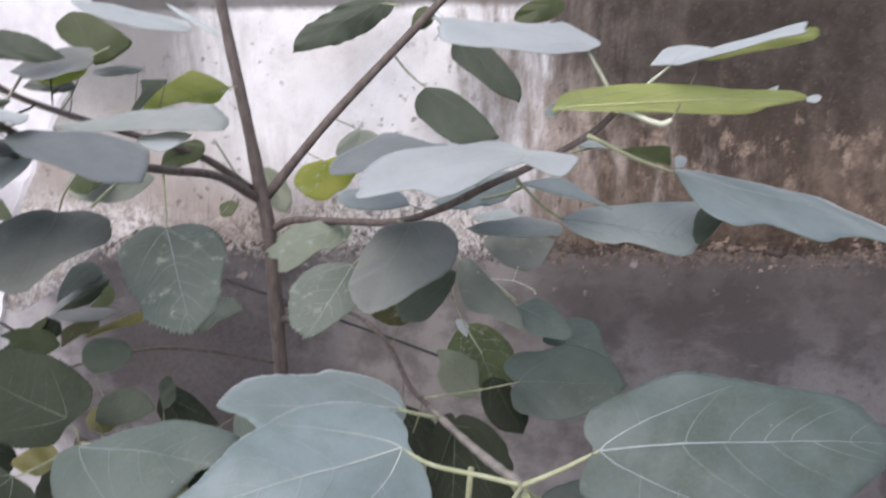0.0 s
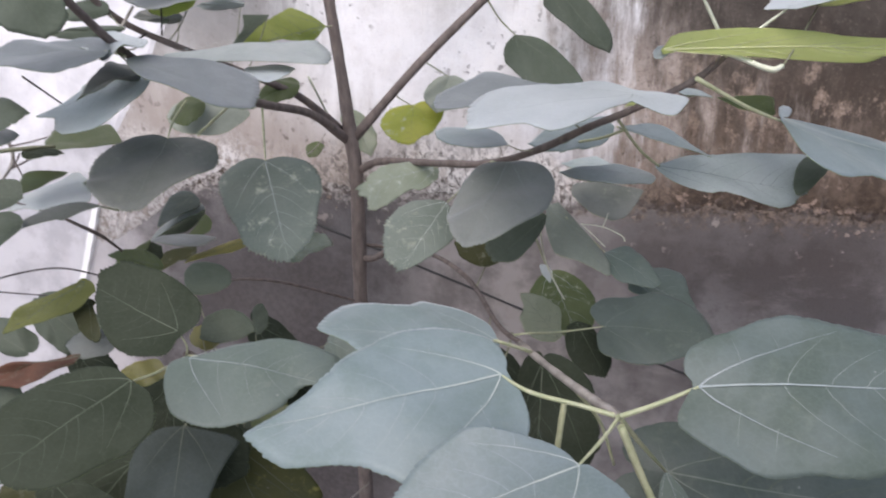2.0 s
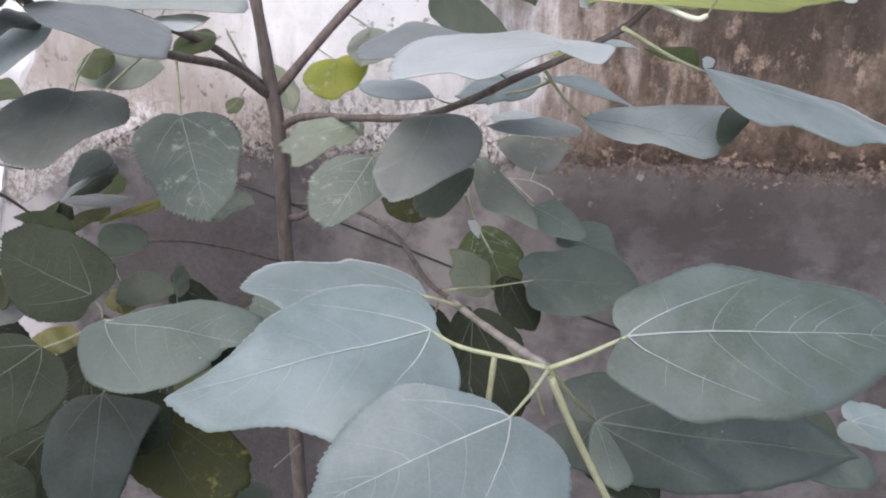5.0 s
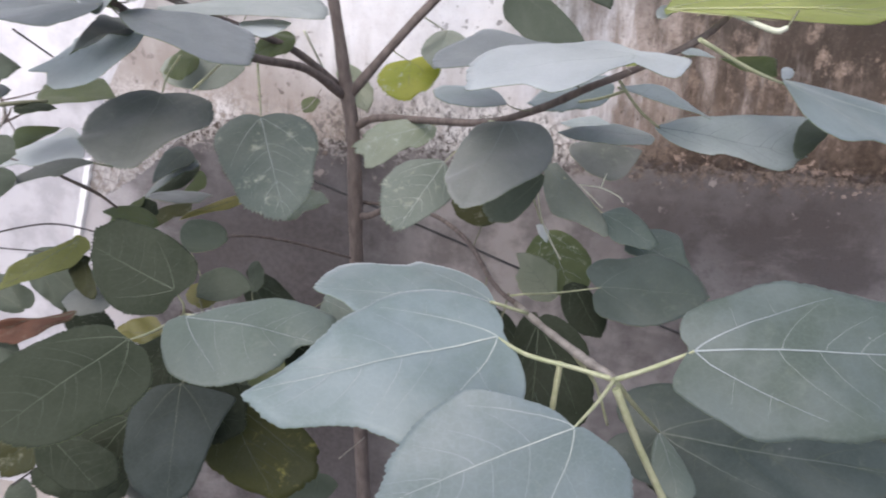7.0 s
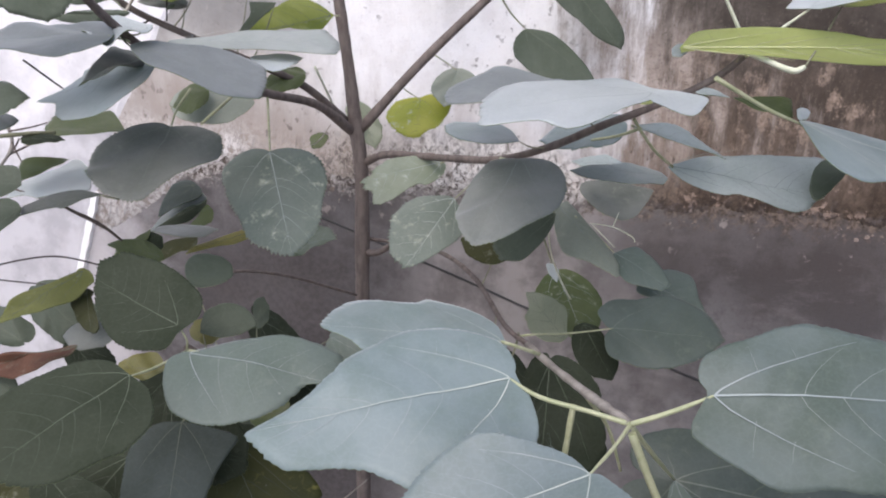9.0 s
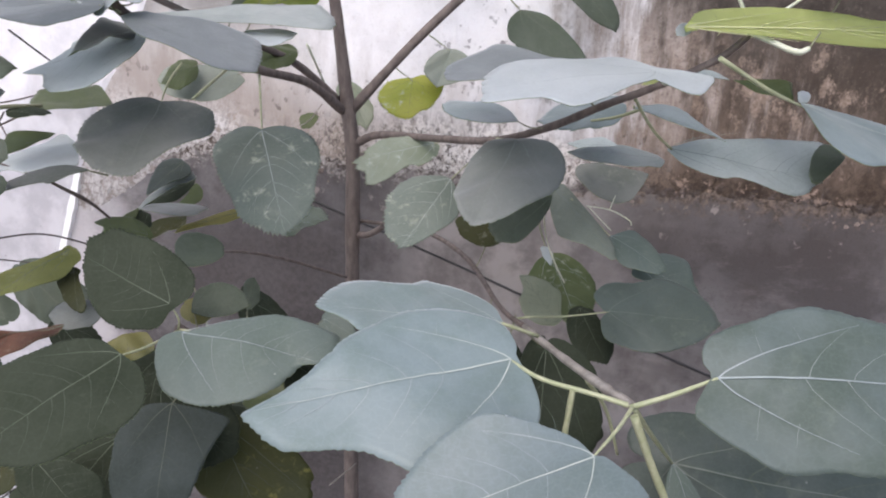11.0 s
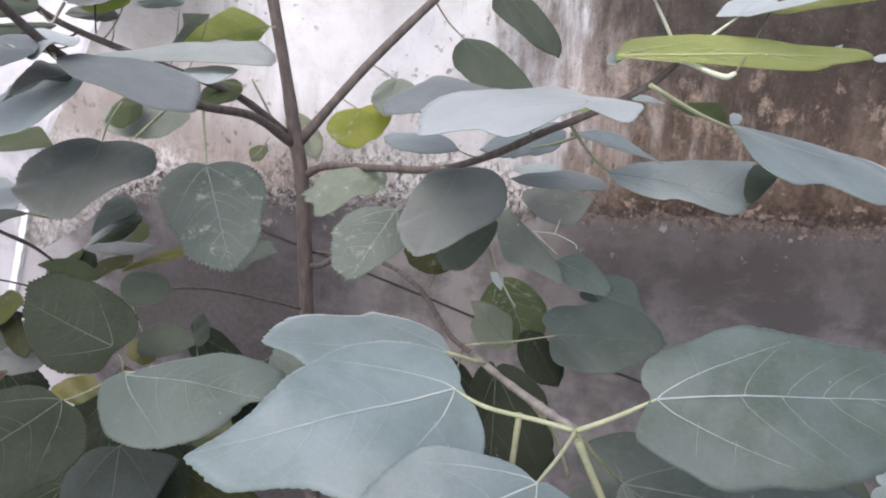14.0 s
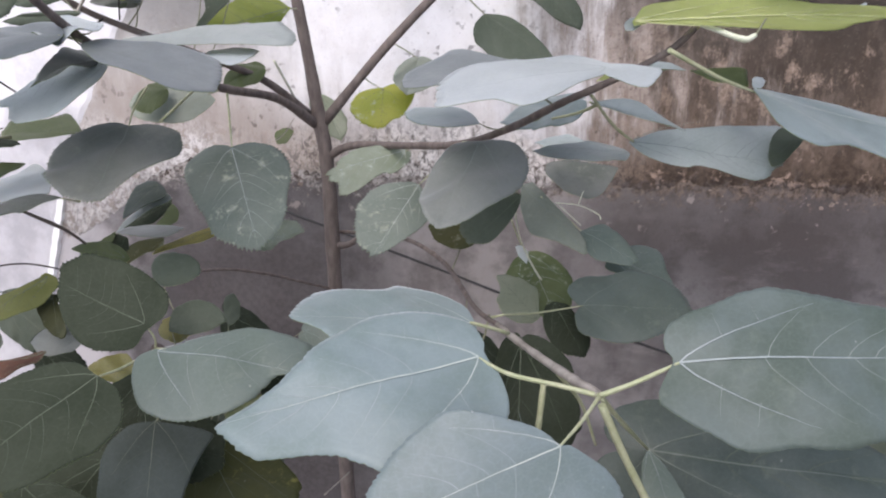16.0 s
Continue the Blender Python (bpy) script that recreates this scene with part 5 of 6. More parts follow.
leaf("grey", (-0.491, 1.318, 1.240), (-0.601, 1.297, 1.238), (-0.514, 1.272, 1.236), (-0.527, 1.338, 1.241), ra=(0.96, 0.93, 0.88, 0.83, 0.77, 0.71, 0.64, 0.50, 0.28, 0.01, 0.01, 0.01, 0.01, 0.01), rb=(0.96, 0.93, 0.88, 0.82, 0.71, 0.60, 0.38, 0.07, 0.01, 0.01, 0.01, 0.01, 0.01, 0.01), bow=0.006, wave=0.004)
leaf("ochre", (-0.445, 1.352, 1.228), (-0.547, 1.306, 1.196), (-0.468, 1.331, 1.212), (-0.479, 1.346, 1.226), ra=(0.51, 0.39, 0.29, 0.19, 0.13, 0.10, 0.08, 0.01, 0.01, 0.01, 0.01), rb=(0.82, 0.42, 0.27, 0.18, 0.14, 0.11, 0.09, 0.09, 0.01, 0.01, 0.01), bow=0.003, wave=0.003)
leaf("slate", (-0.584, 1.455, 1.284), (-0.617, 1.366, 1.241), (-0.561, 1.421, 1.267), (-0.625, 1.440, 1.277), ra=(0.94, 0.84, 0.74, 0.65, 0.56, 0.50, 0.45, 0.41, 0.35, 0.17, 0.08, 0.06, 0.06, 0.05), rb=(0.95, 0.90, 0.84, 0.76, 0.68, 0.60, 0.52, 0.43, 0.37, 0.29, 0.26, 0.14, 0.07, 0.05), bow=0.006, wave=0.004)
# a dark blade in place of the shadow underneath the pale strip
leaf("deep", (-0.580, 1.500, 1.241), (-0.651, 1.415, 1.199), (-0.580, 1.463, 1.222), (-0.610, 1.483, 1.234), ra=(0.94, 0.86, 0.77, 0.69, 0.61, 0.50, 0.29, 0.14, 0.06, 0.03, 0.02, 0.02, 0.02, 0.02), rb=(0.94, 0.74, 0.60, 0.48, 0.36, 0.27, 0.16, 0.10, 0.07, 0.05, 0.05, 0.05, 0.07, 0.02), bow=0.006, wave=0.004)
leaf("green", (-0.546, 1.423, 1.252), (-0.564, 1.375, 1.226), (-0.525, 1.403, 1.239), (-0.558, 1.411, 1.246), ra=(0.99, 0.98, 0.97, 0.95, 0.94, 0.87, 0.78, 0.67, 0.38, 0.15, 0.07, 0.05, 0.05, 0.05), rb=(1.02, 0.43, 0.37, 0.32, 0.28, 0.23, 0.20, 0.16, 0.13, 0.12, 0.12, 0.15, 0.09, 0.05), bow=0.006, wave=0.004)
leaf("dark", (-0.481, 1.180, 1.190), (-0.454, 1.232, 1.221), (-0.512, 1.208, 1.210), (-0.438, 1.182, 1.189), ra=(0.97, 0.96, 0.95, 0.94, 0.94, 0.94, 0.93, 0.90, 0.66, 0.34, 0.14, 0.08, 0.06, 0.06), rb=(0.98, 0.97, 0.97, 0.96, 0.96, 0.97, 0.92, 0.86, 0.61, 0.28, 0.14, 0.10, 0.07, 0.06), bow=0.006, wave=0.004)
leaf("sage3", (-0.526, 1.598, 1.433), (-0.657, 1.552, 1.410), (-0.537, 1.531, 1.391), (-0.582, 1.628, 1.455), ra=(1.01, 1.01, 1.00, 0.97, 0.94, 0.88, 0.79, 0.67, 0.51, 0.33, 0.22, 0.17, 0.08, 0.05), rb=(1.02, 1.03, 1.04, 1.02, 1.00, 0.93, 0.73, 0.34, 0.15, 0.10, 0.08, 0.06, 0.05, 0.05), bow=0.006, wave=0.004)
leaf("green", (-0.591, 1.554, 1.449), (-0.630, 1.487, 1.421), (-0.590, 1.480, 1.416), (-0.626, 1.565, 1.454))
leaf("pale", (-0.381, 1.400, 1.193), (-0.308, 1.421, 1.208), (-0.375, 1.439, 1.222), (-0.353, 1.390, 1.185), saw=0.06, torn=0.0, ra=(1.00, 0.99, 0.98, 0.97, 0.97, 0.94, 0.87, 0.80, 0.65, 0.34, 0.11, 0.06, 0.05, 0.05), rb=(0.92, 0.83, 0.73, 0.62, 0.52, 0.44, 0.39, 0.34, 0.32, 0.25, 0.23, 0.12, 0.06, 0.05), bow=0.006, wave=0.012)
leaf("palegreen", (-0.361, 1.922, 1.392), (-0.306, 1.845, 1.301), (-0.300, 1.882, 1.351), (-0.373, 1.873, 1.348))
leaf("green", (-0.465, 1.889, 1.303), (-0.427, 1.904, 1.315), (-0.456, 1.908, 1.321), (-0.443, 1.880, 1.292))
leaf("dark", (-0.652, 1.314, 1.620), (-0.725, 1.304, 1.605), (-0.684, 1.307, 1.601), (-0.689, 1.314, 1.632))
leaf("dark", (-0.596, 1.260, 1.593), (-0.711, 1.246, 1.580), (-0.653, 1.250, 1.575), (-0.653, 1.255, 1.594), lobe=0.2)
leaf("silver", (-0.489, 1.510, 1.634), (-0.571, 1.501, 1.628), (-0.530, 1.503, 1.622), (-0.530, 1.507, 1.639))
leaf("grey", (-0.569, 1.412, 1.607), (-0.648, 1.405, 1.608), (-0.608, 1.406, 1.599), (-0.609, 1.412, 1.622))
leaf("deep", (-0.709, 1.137, 1.411), (-0.652, 1.146, 1.412), (-0.694, 1.159, 1.418), (-0.675, 1.131, 1.408))
leaf("green", (-0.412, 1.599, 1.482), (-0.471, 1.523, 1.455), (-0.432, 1.521, 1.453), (-0.457, 1.598, 1.492))
leaf("green", (-0.609, 1.317, 1.231), (-0.637, 1.295, 1.215), (-0.608, 1.304, 1.220), (-0.620, 1.313, 1.228), ra=(0.98, 0.95, 0.92, 0.89, 0.86, 0.83, 0.64, 0.47, 0.01, 0.01, 0.01, 0.01, 0.01, 0.01), rb=(0.83, 0.71, 0.59, 0.44, 0.30, 0.21, 0.16, 0.12, 0.10, 0.08, 0.08, 0.01, 0.01, 0.01), bow=0.003, wave=0.003)
leaf("deep", (-0.594, 1.318, 1.224), (-0.598, 1.290, 1.197), (-0.580, 1.310, 1.215), (-0.622, 1.310, 1.219), ra=(0.98, 0.97, 0.91, 0.86, 0.80, 0.74, 0.69, 0.31, 0.16, 0.11, 0.03, 0.02, 0.01, 0.01), rb=(0.95, 0.93, 0.91, 0.89, 0.86, 0.85, 0.84, 0.87, 0.73, 0.56, 0.46, 0.03, 0.01, 0.01), bow=0.003, wave=0.003)
leaf("dark", (-0.417, 1.281, 1.079), (-0.417, 1.321, 1.122), (-0.433, 1.292, 1.091), (-0.400, 1.293, 1.090), ra=(1.00, 1.00, 1.00, 0.94, 0.87, 0.42, 0.01, 0.01, 0.01, 0.01, 0.01, 0.01, 0.01, 0.01), rb=(1.00, 0.96, 0.91, 0.85, 0.79, 0.71, 0.53, 0.42, 0.21, 0.14, 0.01, 0.01, 0.01, 0.01), bow=0.004, wave=0.010)
leaf("yellow2", (-0.433, 1.068, 1.146), (-0.415, 1.094, 1.172), (-0.447, 1.085, 1.165), (-0.405, 1.076, 1.152))
leaf("brown", (-0.633, 1.092, 1.110), (-0.765, 1.047, 1.083), (-0.657, 1.055, 1.082), (-0.674, 1.087, 1.109), ra=(0.98, 0.95, 0.93, 0.78, 0.72, 0.62, 0.22, 0.01, 0.01, 0.01, 0.01, 0.01, 0.01, 0.01), rb=(0.99, 0.98, 0.45, 0.30, 0.13, 0.06, 0.04, 0.02, 0.02, 0.01, 0.01, 0.01, 0.01, 0.01), bow=0.004, wave=0.02)
leaf("grey", (-0.608, 1.148, 1.114), (-0.680, 1.135, 1.106), (-0.640, 1.123, 1.090), (-0.644, 1.156, 1.126))
leaf("yellow2", (-0.482, 1.049, 1.103), (-0.548, 1.046, 1.104), (-0.500, 1.035, 1.093), (-0.501, 1.071, 1.121), ra=(0.97, 0.93, 0.87, 0.80, 0.74, 0.60, 0.49, 0.23, 0.05, 0.02, 0.01, 0.01, 0.01, 0.02), rb=(1.01, 1.00, 0.98, 0.93, 0.88, 0.80, 0.70, 0.62, 0.45, 0.18, 0.08, 0.06, 0.04, 0.02), bow=0.004, wave=0.010)
leaf("dark", (-0.746, 1.131, 1.095), (-0.843, 1.156, 1.129), (-0.812, 1.131, 1.102), (-0.770, 1.162, 1.130))
leaf("dark", (-0.794, 1.071, 1.082), (-0.705, 1.051, 1.049), (-0.742, 1.075, 1.082), (-0.745, 1.022, 1.015))
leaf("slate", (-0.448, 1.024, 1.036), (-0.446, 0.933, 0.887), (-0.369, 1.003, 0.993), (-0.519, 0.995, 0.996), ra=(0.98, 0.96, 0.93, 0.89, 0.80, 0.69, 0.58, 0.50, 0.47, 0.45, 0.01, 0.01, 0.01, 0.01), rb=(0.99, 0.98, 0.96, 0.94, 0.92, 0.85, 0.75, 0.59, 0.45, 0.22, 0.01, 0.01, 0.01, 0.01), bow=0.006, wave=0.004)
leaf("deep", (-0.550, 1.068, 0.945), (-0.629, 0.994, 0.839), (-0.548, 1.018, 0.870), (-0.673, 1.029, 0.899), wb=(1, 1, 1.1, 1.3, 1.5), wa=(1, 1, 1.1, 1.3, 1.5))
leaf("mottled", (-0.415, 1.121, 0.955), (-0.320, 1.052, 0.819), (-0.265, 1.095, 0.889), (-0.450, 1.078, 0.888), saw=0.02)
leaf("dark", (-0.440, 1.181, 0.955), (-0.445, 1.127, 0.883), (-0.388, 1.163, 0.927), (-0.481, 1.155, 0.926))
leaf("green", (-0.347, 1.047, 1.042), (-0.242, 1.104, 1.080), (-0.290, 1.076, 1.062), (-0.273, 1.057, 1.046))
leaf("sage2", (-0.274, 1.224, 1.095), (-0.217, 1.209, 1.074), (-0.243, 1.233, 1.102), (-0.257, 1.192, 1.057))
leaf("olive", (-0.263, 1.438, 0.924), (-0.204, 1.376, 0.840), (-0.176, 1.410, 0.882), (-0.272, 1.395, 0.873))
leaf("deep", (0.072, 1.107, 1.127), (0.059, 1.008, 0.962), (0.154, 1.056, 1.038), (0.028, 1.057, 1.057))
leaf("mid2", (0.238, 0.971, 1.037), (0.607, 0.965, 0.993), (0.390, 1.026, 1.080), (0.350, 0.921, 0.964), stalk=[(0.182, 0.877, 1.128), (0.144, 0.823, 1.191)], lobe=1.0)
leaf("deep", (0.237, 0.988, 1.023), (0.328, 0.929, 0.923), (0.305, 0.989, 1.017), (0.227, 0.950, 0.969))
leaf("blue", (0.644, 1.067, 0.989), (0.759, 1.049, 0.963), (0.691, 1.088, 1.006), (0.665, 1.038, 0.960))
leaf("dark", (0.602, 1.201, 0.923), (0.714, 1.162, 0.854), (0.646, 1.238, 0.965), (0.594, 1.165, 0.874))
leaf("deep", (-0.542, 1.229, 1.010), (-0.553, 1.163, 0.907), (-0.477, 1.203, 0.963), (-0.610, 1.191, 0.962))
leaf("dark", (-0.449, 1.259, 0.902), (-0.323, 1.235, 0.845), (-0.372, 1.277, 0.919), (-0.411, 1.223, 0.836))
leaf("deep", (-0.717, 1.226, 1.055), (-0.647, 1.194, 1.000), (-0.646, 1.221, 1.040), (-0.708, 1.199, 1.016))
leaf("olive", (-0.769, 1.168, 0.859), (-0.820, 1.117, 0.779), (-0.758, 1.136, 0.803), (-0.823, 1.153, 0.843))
# this blade stands in for shadowed wall behind the foliage
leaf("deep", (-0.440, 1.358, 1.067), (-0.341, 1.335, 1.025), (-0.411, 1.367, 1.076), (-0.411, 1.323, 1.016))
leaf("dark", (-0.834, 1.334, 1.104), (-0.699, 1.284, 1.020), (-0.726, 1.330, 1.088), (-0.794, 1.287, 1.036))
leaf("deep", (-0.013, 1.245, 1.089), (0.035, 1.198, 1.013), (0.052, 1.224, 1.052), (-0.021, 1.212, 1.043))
leaf("frost", (-0.499, 1.104, 1.578), (-0.588, 1.093, 1.567), (-0.531, 1.065, 1.563), (-0.562, 1.131, 1.580), wave=0.02, bow=0.004)
leaf("green", (-0.582, 1.484, 1.732), (-0.545, 1.462, 1.641), (-0.494, 1.487, 1.735), (-0.611, 1.473, 1.691), ra=(1.01, 1.03, 1.06, 1.09, 1.09, 0.36, 0.05, 0.03, 0.02, 0.02, 0.02), rb=(0.75, 0.68, 0.61, 0.56, 0.51, 0.46, 0.35, 0.10, 0.03, 0.02, 0.02), bow=0.006, wave=0.004)
leaf("frost", (-0.349, 1.383, 1.699), (-0.540, 1.379, 1.744), (-0.406, 1.347, 1.694), (-0.401, 1.400, 1.721), ra=(0.88, 0.78, 0.57, 0.29, 0.19, 0.13, 0.08, 0.01, 0.01, 0.01, 0.01), rb=(0.75, 0.49, 0.28, 0.16, 0.11, 0.08, 0.01, 0.01, 0.01, 0.01, 0.01), bow=0.003, wave=0.003)
leaf("dark", (-0.078, 1.872, 1.763), (-0.270, 1.842, 1.659), (-0.130, 1.854, 1.694), (-0.208, 1.863, 1.738), stalk=[(-0.029, 1.788, 1.753)])
leaf("green", (0.034, 1.804, 1.733), (-0.009, 1.798, 1.710), (0.019, 1.797, 1.705), (0.008, 1.807, 1.747))
leaf("green", (0.309, 1.847, 1.759), (0.210, 1.836, 1.722), (0.276, 1.836, 1.717), (0.246, 1.846, 1.759))
leaf("frost", (0.546, 1.119, 1.589), (0.565, 1.119, 1.590), (0.551, 1.120, 1.595), (0.551, 1.118, 1.584), ra=(1.08, 0.97, 0.86, 0.56, 0.35, 0.19, 0.13, 0.11, 0.11, 0.07, 0.05), rb=(0.95, 0.91, 0.76, 0.50, 0.32, 0.19, 0.13, 0.08, 0.05, 0.04, 0.05), bow=0.003, wave=0.003)
limb("twig", [(-0.762, 1.183, 1.424), (-0.753, 1.177, 1.404), (-0.754, 1.172, 1.387), (-0.758, 1.156, 1.371), (-0.774, 1.148, 1.349)], (0.004, 0.0042, 0.004, 0.0034, 0.003), bark_pale)
limb("twig", [(-0.748, 1.188, 1.403), (-0.755, 1.182, 1.387), (-0.765, 1.165, 1.368)], (0.0022, 0.002, 0.0016), bark)
limb("twig", [(-0.747, 1.166, 1.401), (-0.740, 1.163, 1.388), (-0.730, 1.159, 1.372)], (0.0024, 0.002, 0.0016), bark)
limb("twig", [(-0.763, 1.179, 1.378), (-0.734, 1.186, 1.393), (-0.718, 1.211, 1.403)], (0.0026, 0.0024, 0.002), bark)
limb("stalk", [(-0.759, 1.117, 1.414), (-0.713, 1.143, 1.418), (-0.677, 1.167, 1.419)], (0.0035, 0.0034, 0.0028), stalk_dull)
limb("twig", [(-0.753, 1.170, 1.416), (-0.728, 1.184, 1.421), (-0.712, 1.208, 1.426)], (0.0022, 0.002, 0.0018), bark)
limb("twig", [(-0.618, 1.323, 1.570), (-0.610, 1.346, 1.576), (-0.606, 1.359, 1.582)], (0.003, 0.003, 0.0025), twig_dark)
limb("twig", [(-0.574, 1.355, 1.629), (-0.579, 1.360, 1.580)], (0.0022, 0.002), twig_dark)
leaf("dark", (-0.576, 1.356, 1.600), (-0.563, 1.359, 1.607), (-0.573, 1.358, 1.605), (-0.567, 1.357, 1.600))
limb("twig", [(-0.374, 1.680, 1.376), (-0.409, 1.696, 1.334), (-0.462, 1.717, 1.312)], (0.0016, 0.0015, 0.0012), twig_pale)
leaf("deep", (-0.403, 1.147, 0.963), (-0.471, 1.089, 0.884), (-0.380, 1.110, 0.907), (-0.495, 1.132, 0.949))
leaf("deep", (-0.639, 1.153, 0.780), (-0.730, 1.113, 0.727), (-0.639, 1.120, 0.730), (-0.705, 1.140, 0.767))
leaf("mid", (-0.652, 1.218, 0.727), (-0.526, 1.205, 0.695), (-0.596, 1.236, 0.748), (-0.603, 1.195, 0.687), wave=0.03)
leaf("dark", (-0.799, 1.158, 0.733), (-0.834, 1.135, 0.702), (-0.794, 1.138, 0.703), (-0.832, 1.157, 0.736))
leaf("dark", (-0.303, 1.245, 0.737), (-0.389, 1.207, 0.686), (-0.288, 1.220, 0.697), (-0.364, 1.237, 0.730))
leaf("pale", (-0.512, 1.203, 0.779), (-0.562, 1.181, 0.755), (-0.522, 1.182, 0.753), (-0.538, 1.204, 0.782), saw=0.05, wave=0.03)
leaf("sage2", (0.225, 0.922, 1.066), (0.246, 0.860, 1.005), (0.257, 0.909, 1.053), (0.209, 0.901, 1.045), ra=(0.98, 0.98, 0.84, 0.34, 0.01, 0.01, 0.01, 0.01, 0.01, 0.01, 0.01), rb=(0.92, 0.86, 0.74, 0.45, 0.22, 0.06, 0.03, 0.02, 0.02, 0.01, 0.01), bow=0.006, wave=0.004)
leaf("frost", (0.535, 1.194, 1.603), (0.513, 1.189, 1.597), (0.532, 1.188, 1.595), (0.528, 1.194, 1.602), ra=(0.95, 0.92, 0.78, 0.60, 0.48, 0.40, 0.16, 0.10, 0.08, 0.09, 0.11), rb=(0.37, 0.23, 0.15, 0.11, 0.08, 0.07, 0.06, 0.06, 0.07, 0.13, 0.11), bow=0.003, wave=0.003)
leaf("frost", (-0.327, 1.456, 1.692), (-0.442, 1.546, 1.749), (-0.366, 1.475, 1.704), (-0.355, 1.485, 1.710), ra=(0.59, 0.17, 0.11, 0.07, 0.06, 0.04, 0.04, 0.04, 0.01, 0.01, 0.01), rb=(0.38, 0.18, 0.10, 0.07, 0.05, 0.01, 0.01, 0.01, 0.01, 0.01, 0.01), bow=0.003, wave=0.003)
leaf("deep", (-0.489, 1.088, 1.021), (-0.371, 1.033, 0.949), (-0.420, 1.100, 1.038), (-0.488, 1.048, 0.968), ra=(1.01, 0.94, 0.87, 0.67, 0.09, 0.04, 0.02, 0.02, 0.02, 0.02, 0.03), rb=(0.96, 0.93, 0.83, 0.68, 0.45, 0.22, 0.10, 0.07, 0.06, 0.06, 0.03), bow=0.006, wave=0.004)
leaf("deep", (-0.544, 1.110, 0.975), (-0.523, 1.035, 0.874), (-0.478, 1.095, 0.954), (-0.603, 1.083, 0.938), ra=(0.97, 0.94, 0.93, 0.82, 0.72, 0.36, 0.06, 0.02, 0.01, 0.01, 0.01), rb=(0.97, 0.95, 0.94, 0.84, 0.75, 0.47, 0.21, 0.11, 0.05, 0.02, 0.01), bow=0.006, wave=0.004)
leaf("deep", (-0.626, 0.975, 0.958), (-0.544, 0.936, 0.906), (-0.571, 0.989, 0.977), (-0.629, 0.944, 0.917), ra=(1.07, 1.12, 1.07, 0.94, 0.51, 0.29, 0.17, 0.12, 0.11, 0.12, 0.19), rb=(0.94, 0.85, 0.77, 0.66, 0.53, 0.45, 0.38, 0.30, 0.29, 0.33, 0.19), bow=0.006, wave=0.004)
# dark filler blade for the shaded strip between the two leaves in front
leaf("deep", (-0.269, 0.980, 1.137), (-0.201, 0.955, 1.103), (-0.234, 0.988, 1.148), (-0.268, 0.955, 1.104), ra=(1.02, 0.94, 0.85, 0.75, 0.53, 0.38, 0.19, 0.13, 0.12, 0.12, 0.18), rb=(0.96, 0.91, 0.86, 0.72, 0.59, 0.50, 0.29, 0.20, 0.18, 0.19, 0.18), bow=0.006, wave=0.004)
leaf("lime", (0.173, 1.174, 1.501), (0.202, 1.176, 1.504), (0.180, 1.180, 1.508), (0.181, 1.174, 1.501), ra=(0.98, 0.94, 0.89, 0.84, 0.78, 0.72, 0.45, 0.04, 0.01, 0.01, 0.01, 0.01, 0.01, 0.01), rb=(0.80, 0.66, 0.15, 0.11, 0.08, 0.06, 0.04, 0.04, 0.03, 0.03, 0.03, 0.03, 0.06, 0.01), bow=0.003, wave=0.003)
leaf("silver", (-0.565, 1.457, 1.261), (-0.640, 1.376, 1.210), (-0.580, 1.431, 1.244), (-0.600, 1.442, 1.254), ra=(0.28, 0.26, 0.24, 0.21, 0.19, 0.16, 0.11, 0.09, 0.07, 0.06, 0.05, 0.03, 0.02, 0.02), rb=(0.92, 0.85, 0.76, 0.65, 0.51, 0.32, 0.18, 0.12, 0.11, 0.11, 0.12, 0.06, 0.03, 0.02), bow=0.006, wave=0.004)
leaf("olive", (-0.555, 1.386, 1.197), (-0.615, 1.359, 1.161), (-0.564, 1.372, 1.178), (-0.589, 1.392, 1.206), ra=(0.51, 0.47, 0.42, 0.38, 0.34, 0.29, 0.26, 0.23, 0.05, 0.02, 0.01, 0.01, 0.01, 0.01), rb=(0.98, 0.97, 0.95, 0.94, 0.92, 0.91, 0.69, 0.37, 0.17, 0.11, 0.09, 0.09, 0.02, 0.01), bow=0.003, wave=0.003)
leaf("olive", (-0.007, 1.379, 1.243), (-0.032, 1.346, 1.199), (0.014, 1.363, 1.221), (-0.071, 1.386, 1.252), ra=(0.98, 0.97, 0.95, 0.93, 0.90, 0.84, 0.79, 0.51, 0.01, 0.01, 0.01, 0.01, 0.01, 0.01), rb=(1.00, 1.01, 1.01, 1.03, 1.05, 1.09, 1.16, 1.18, 1.15, 0.41, 0.01, 0.01, 0.01, 0.01), bow=0.003, wave=0.003)
leaf("dark", (-0.674, 1.180, 1.101), (-0.703, 1.170, 1.088), (-0.676, 1.170, 1.087), (-0.688, 1.183, 1.105), ra=(1.01, 0.99, 0.96, 0.93, 0.90, 0.87, 0.77, 0.56, 0.43, 0.27, 0.21, 0.19, 0.21, 0.13), rb=(1.03, 1.00, 0.94, 0.89, 0.83, 0.77, 0.62, 0.50, 0.41, 0.26, 0.15, 0.12, 0.11, 0.13), bow=0.003, wave=0.003)
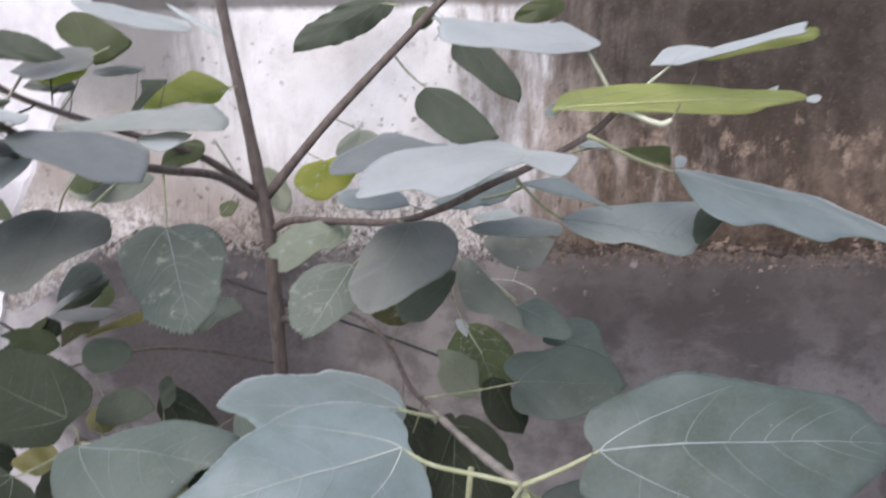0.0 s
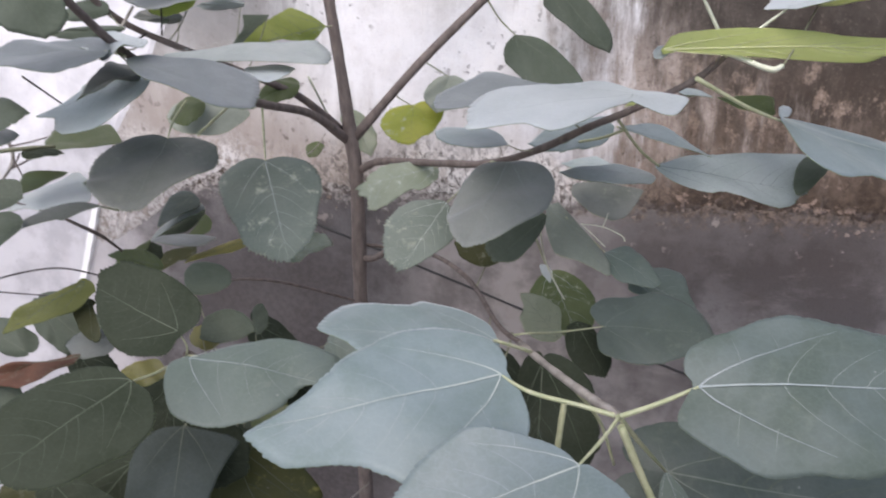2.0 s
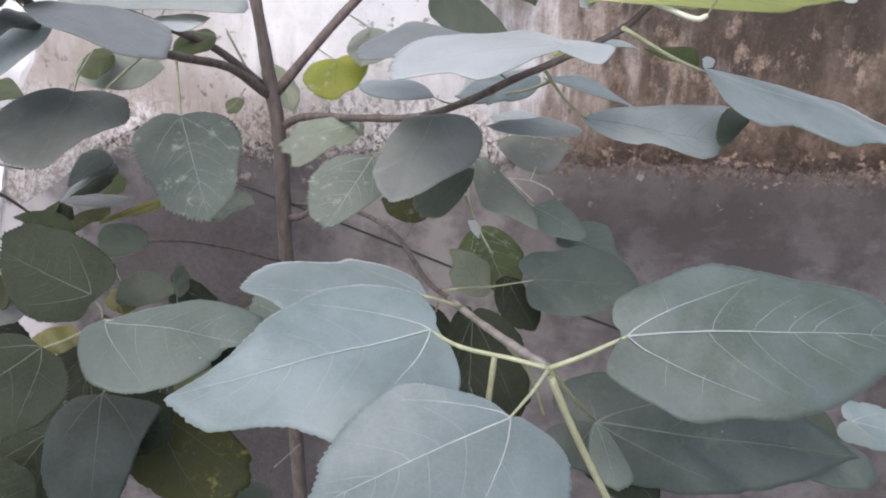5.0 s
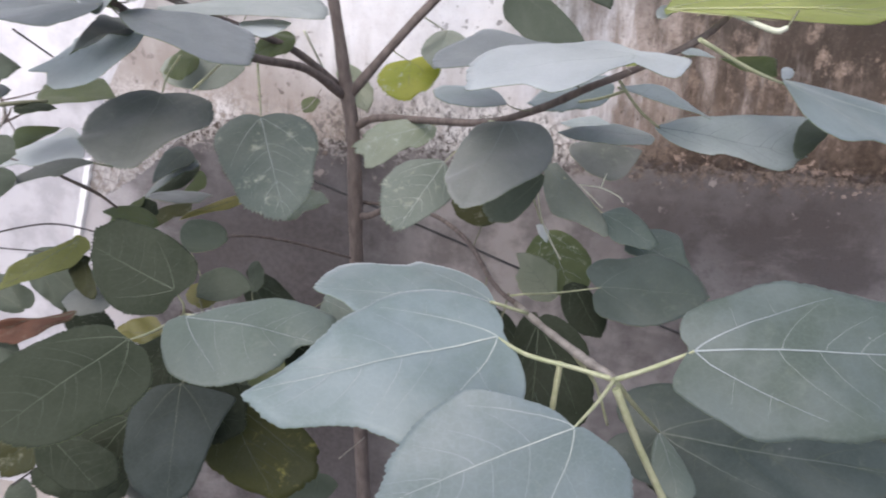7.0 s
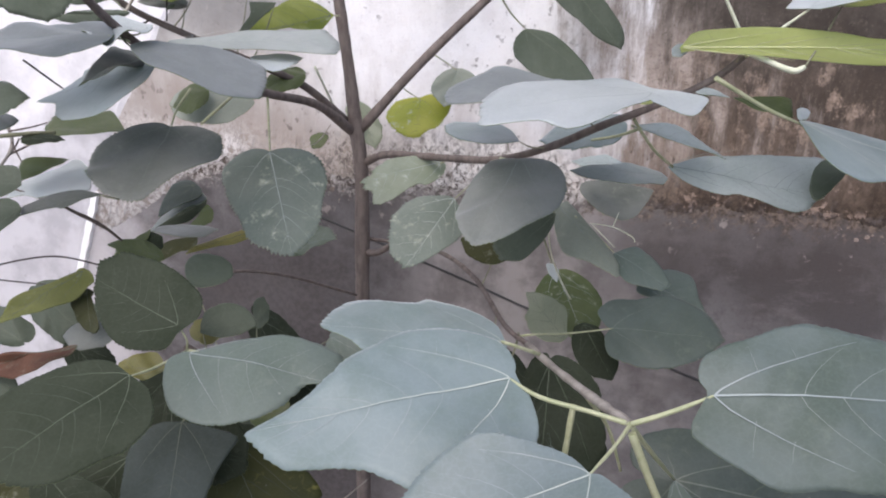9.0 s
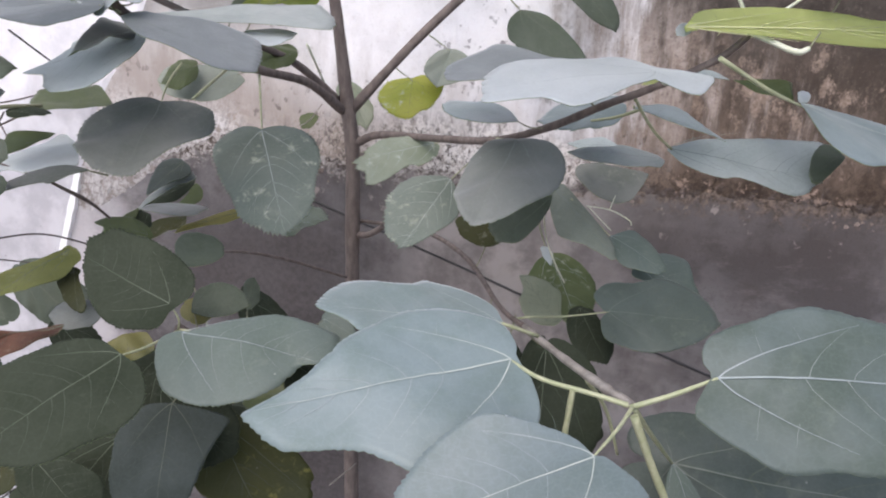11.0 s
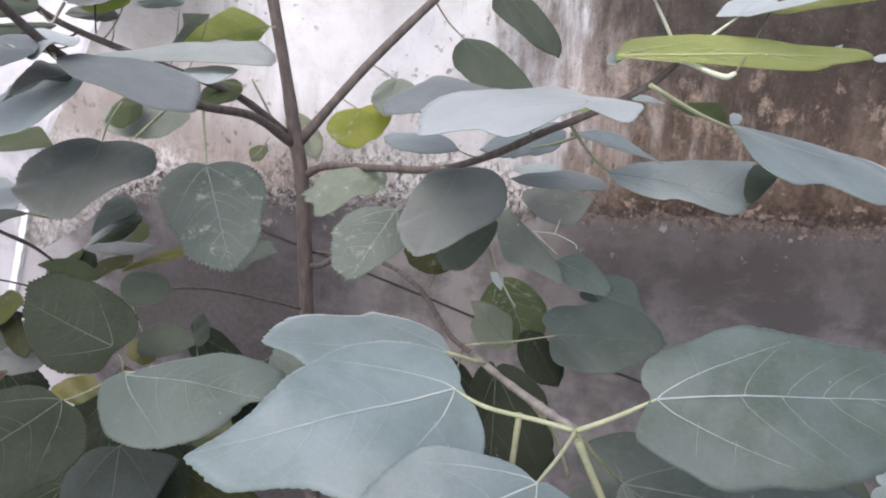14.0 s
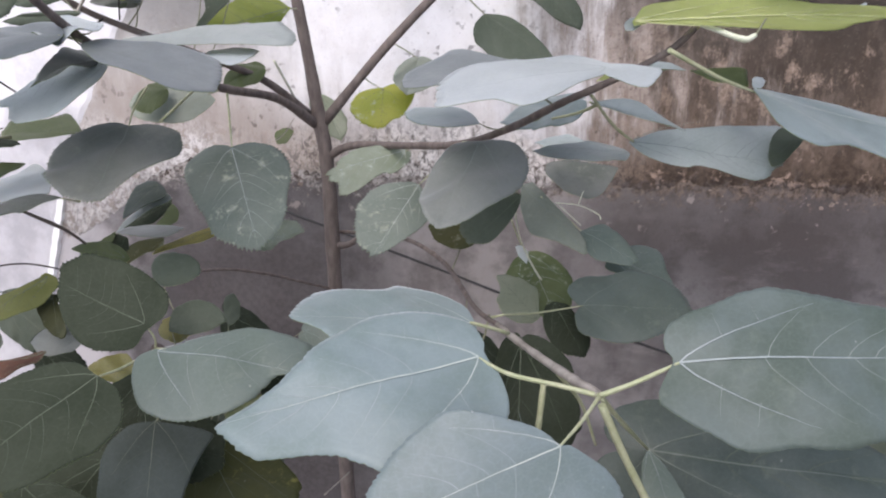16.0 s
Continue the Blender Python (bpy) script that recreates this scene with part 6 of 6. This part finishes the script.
leaf("mid2", (0.498, 1.048, 0.995), (0.643, 0.985, 0.932), (0.560, 1.056, 1.002), (0.517, 1.005, 0.952), ra=(1.01, 1.02, 1.03, 0.98, 0.86, 0.37, 0.15, 0.04, 0.02, 0.01, 0.01, 0.01, 0.01, 0.02), rb=(0.99, 0.94, 0.88, 0.81, 0.73, 0.58, 0.46, 0.28, 0.18, 0.12, 0.10, 0.09, 0.11, 0.02), bow=0.006, wave=0.004)
# tiny pale blade that draws the white highlight at the speckled leaf's tip
leaf("frost", (0.081, 1.450, 1.176), (0.097, 1.427, 1.146), (0.097, 1.446, 1.172), (0.079, 1.442, 1.166), ra=(0.98, 0.93, 0.87, 0.80, 0.73, 0.66, 0.60, 0.36, 0.24, 0.01, 0.01, 0.01, 0.01, 0.01), rb=(0.84, 0.79, 0.71, 0.63, 0.55, 0.42, 0.27, 0.19, 0.14, 0.12, 0.01, 0.01, 0.01, 0.01), bow=0.003, wave=0.003)
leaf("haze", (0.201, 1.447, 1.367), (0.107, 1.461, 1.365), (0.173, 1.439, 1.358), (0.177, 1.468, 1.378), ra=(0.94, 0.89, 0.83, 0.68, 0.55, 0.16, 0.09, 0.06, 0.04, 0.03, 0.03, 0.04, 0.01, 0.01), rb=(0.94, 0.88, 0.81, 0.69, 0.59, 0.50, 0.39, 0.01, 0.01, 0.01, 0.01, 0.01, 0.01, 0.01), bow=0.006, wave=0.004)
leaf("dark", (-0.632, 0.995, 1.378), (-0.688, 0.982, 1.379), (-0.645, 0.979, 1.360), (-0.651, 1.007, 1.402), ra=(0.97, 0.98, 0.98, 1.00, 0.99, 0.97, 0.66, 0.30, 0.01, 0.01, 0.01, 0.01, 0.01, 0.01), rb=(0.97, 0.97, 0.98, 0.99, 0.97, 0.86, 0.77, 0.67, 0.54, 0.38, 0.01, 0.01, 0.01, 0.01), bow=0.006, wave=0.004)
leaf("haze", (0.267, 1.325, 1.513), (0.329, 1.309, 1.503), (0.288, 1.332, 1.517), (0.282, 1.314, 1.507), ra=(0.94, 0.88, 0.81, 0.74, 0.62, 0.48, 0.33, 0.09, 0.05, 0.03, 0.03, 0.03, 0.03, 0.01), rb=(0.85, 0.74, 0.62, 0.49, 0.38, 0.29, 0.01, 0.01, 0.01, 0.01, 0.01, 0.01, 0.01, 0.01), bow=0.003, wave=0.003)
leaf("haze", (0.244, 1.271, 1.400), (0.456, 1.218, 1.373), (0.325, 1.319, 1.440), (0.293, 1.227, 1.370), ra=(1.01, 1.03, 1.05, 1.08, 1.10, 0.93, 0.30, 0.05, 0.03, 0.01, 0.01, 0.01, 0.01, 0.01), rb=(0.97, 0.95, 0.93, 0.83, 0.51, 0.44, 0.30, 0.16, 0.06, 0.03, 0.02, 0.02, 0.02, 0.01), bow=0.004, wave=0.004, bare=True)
leaf("frost", (0.221, 1.133, 1.584), (0.198, 1.112, 1.572), (0.221, 1.122, 1.577), (0.205, 1.135, 1.585), ra=(1.08, 1.04, 0.99, 0.94, 0.88, 0.63, 0.45, 0.33, 0.09, 0.05, 0.04, 0.03, 0.03, 0.05), rb=(1.01, 0.98, 0.93, 0.89, 0.84, 0.75, 0.63, 0.54, 0.44, 0.27, 0.21, 0.19, 0.17, 0.05), bow=0.003, wave=0.003)
limb("twig", [(-0.642, 1.223, 0.678), (-0.627, 1.217, 0.720), (-0.603, 1.210, 0.756)], (0.003, 0.0025, 0.002), twig_pale)
limb("twig", [(-0.802, 1.116, 0.765), (-0.755, 1.151, 0.796)], (0.0025, 0.002), twig_dark)
limb("twig", [(-0.307, 1.470, 0.623), (-0.262, 1.532, 0.640)], (0.002, 0.0018), twig_pale)
limb("stalk", [(0.147, 0.825, 1.179), (0.179, 0.830, 1.108), (0.223, 0.830, 1.022), (0.256, 0.836, 0.957)], (0.0048, 0.0046, 0.0046, 0.0046), stalk_green)
limb("stalk", [(0.090, 0.911, 1.166), (0.083, 0.893, 1.105)], (0.004, 0.0038), stalk_green)
limb("stalk", [(0.109, 0.933, 1.165), (0.146, 0.981, 1.100), (0.172, 1.004, 1.025)], (0.003, 0.0025, 0.002), stalk_green)
limb("twig", [(-0.885, 1.242, 1.164), (-0.808, 1.254, 1.185), (-0.752, 1.280, 1.186), (-0.682, 1.310, 1.161)], (0.0025, 0.0025, 0.0025, 0.002), twig_dark)
limb("twig", [(-0.872, 1.221, 1.161), (-0.805, 1.226, 1.156), (-0.748, 1.230, 1.153)], (0.002, 0.002, 0.0015), twig_dark)
limb("twig", [(-0.659, 1.448, 1.087), (-0.523, 1.487, 1.108), (-0.427, 1.550, 1.082), (-0.314, 1.665, 1.010)], (0.0044, 0.0044, 0.0042, 0.004), bark)
limb("twig", [(-0.645, 1.108, 1.323), (-0.632, 1.125, 1.308), (-0.619, 1.143, 1.293), (-0.613, 1.169, 1.275), (-0.606, 1.203, 1.246)], (0.003, 0.0042, 0.0048, 0.004, 0.003), bark)
limb("twig", [(-0.772, 1.118, 1.352), (-0.717, 1.118, 1.340), (-0.674, 1.109, 1.331)], (0.0022, 0.0022, 0.002), bark)
limb("twig", [(0.135, 1.316, 1.290), (0.172, 1.317, 1.286), (0.204, 1.316, 1.272), (0.210, 1.313, 1.263)], (0.0015, 0.0015, 0.0014, 0.0012), stalk_white)
limb("twig", [(0.172, 1.317, 1.286), (0.182, 1.335, 1.306)], (0.0014, 0.0012), stalk_white)
limb("twig", [(0.139, 1.315, 1.288), (0.177, 1.308, 1.254)], (0.0014, 0.0012), stalk_white)
limb("twig", [(-0.705, 1.148, 1.524), (-0.669, 1.191, 1.478)], (0.0025, 0.002), twig_dark)
limb("twig", [(-0.630, 1.370, 1.625), (-0.612, 1.279, 1.590), (-0.598, 1.222, 1.571)], (0.004, 0.0035, 0.003), twig_pale)
limb("twig", [(-0.390, 1.606, 1.498), (-0.365, 1.686, 1.405)], (0.004, 0.0035), stalk_white)
limb("twig", [(-0.484, 1.246, 1.431), (-0.472, 1.382, 1.467)], (0.004, 0.0035), stalk_green)
limb("stalk", [(0.175, 1.164, 1.469), (0.149, 1.199, 1.452), (0.117, 1.234, 1.439)], (0.0026, 0.0022, 0.002), stalk_green)
limb("stalk", [(0.162, 1.147, 1.483), (0.184, 1.182, 1.456), (0.210, 1.217, 1.428), (0.243, 1.254, 1.402)], (0.0026, 0.0023, 0.0022, 0.002), stalk_green)
limb("twig", [(0.072, 1.370, 1.268), (0.075, 1.384, 1.239), (0.086, 1.414, 1.194), (0.107, 1.424, 1.148), (0.126, 1.436, 1.114)], (0.0026, 0.0022, 0.0022, 0.002, 0.0018), stalk_white)
limb("twig", [(0.026, 1.135, 1.163), (0.021, 1.120, 1.143), (0.011, 1.103, 1.118)], (0.0026, 0.0024, 0.002), stalk_dull)
limb("stalk", [(0.257, 1.292, 1.500), (0.280, 1.314, 1.502), (0.312, 1.357, 1.503)], (0.0022, 0.002, 0.0018), stalk_green)
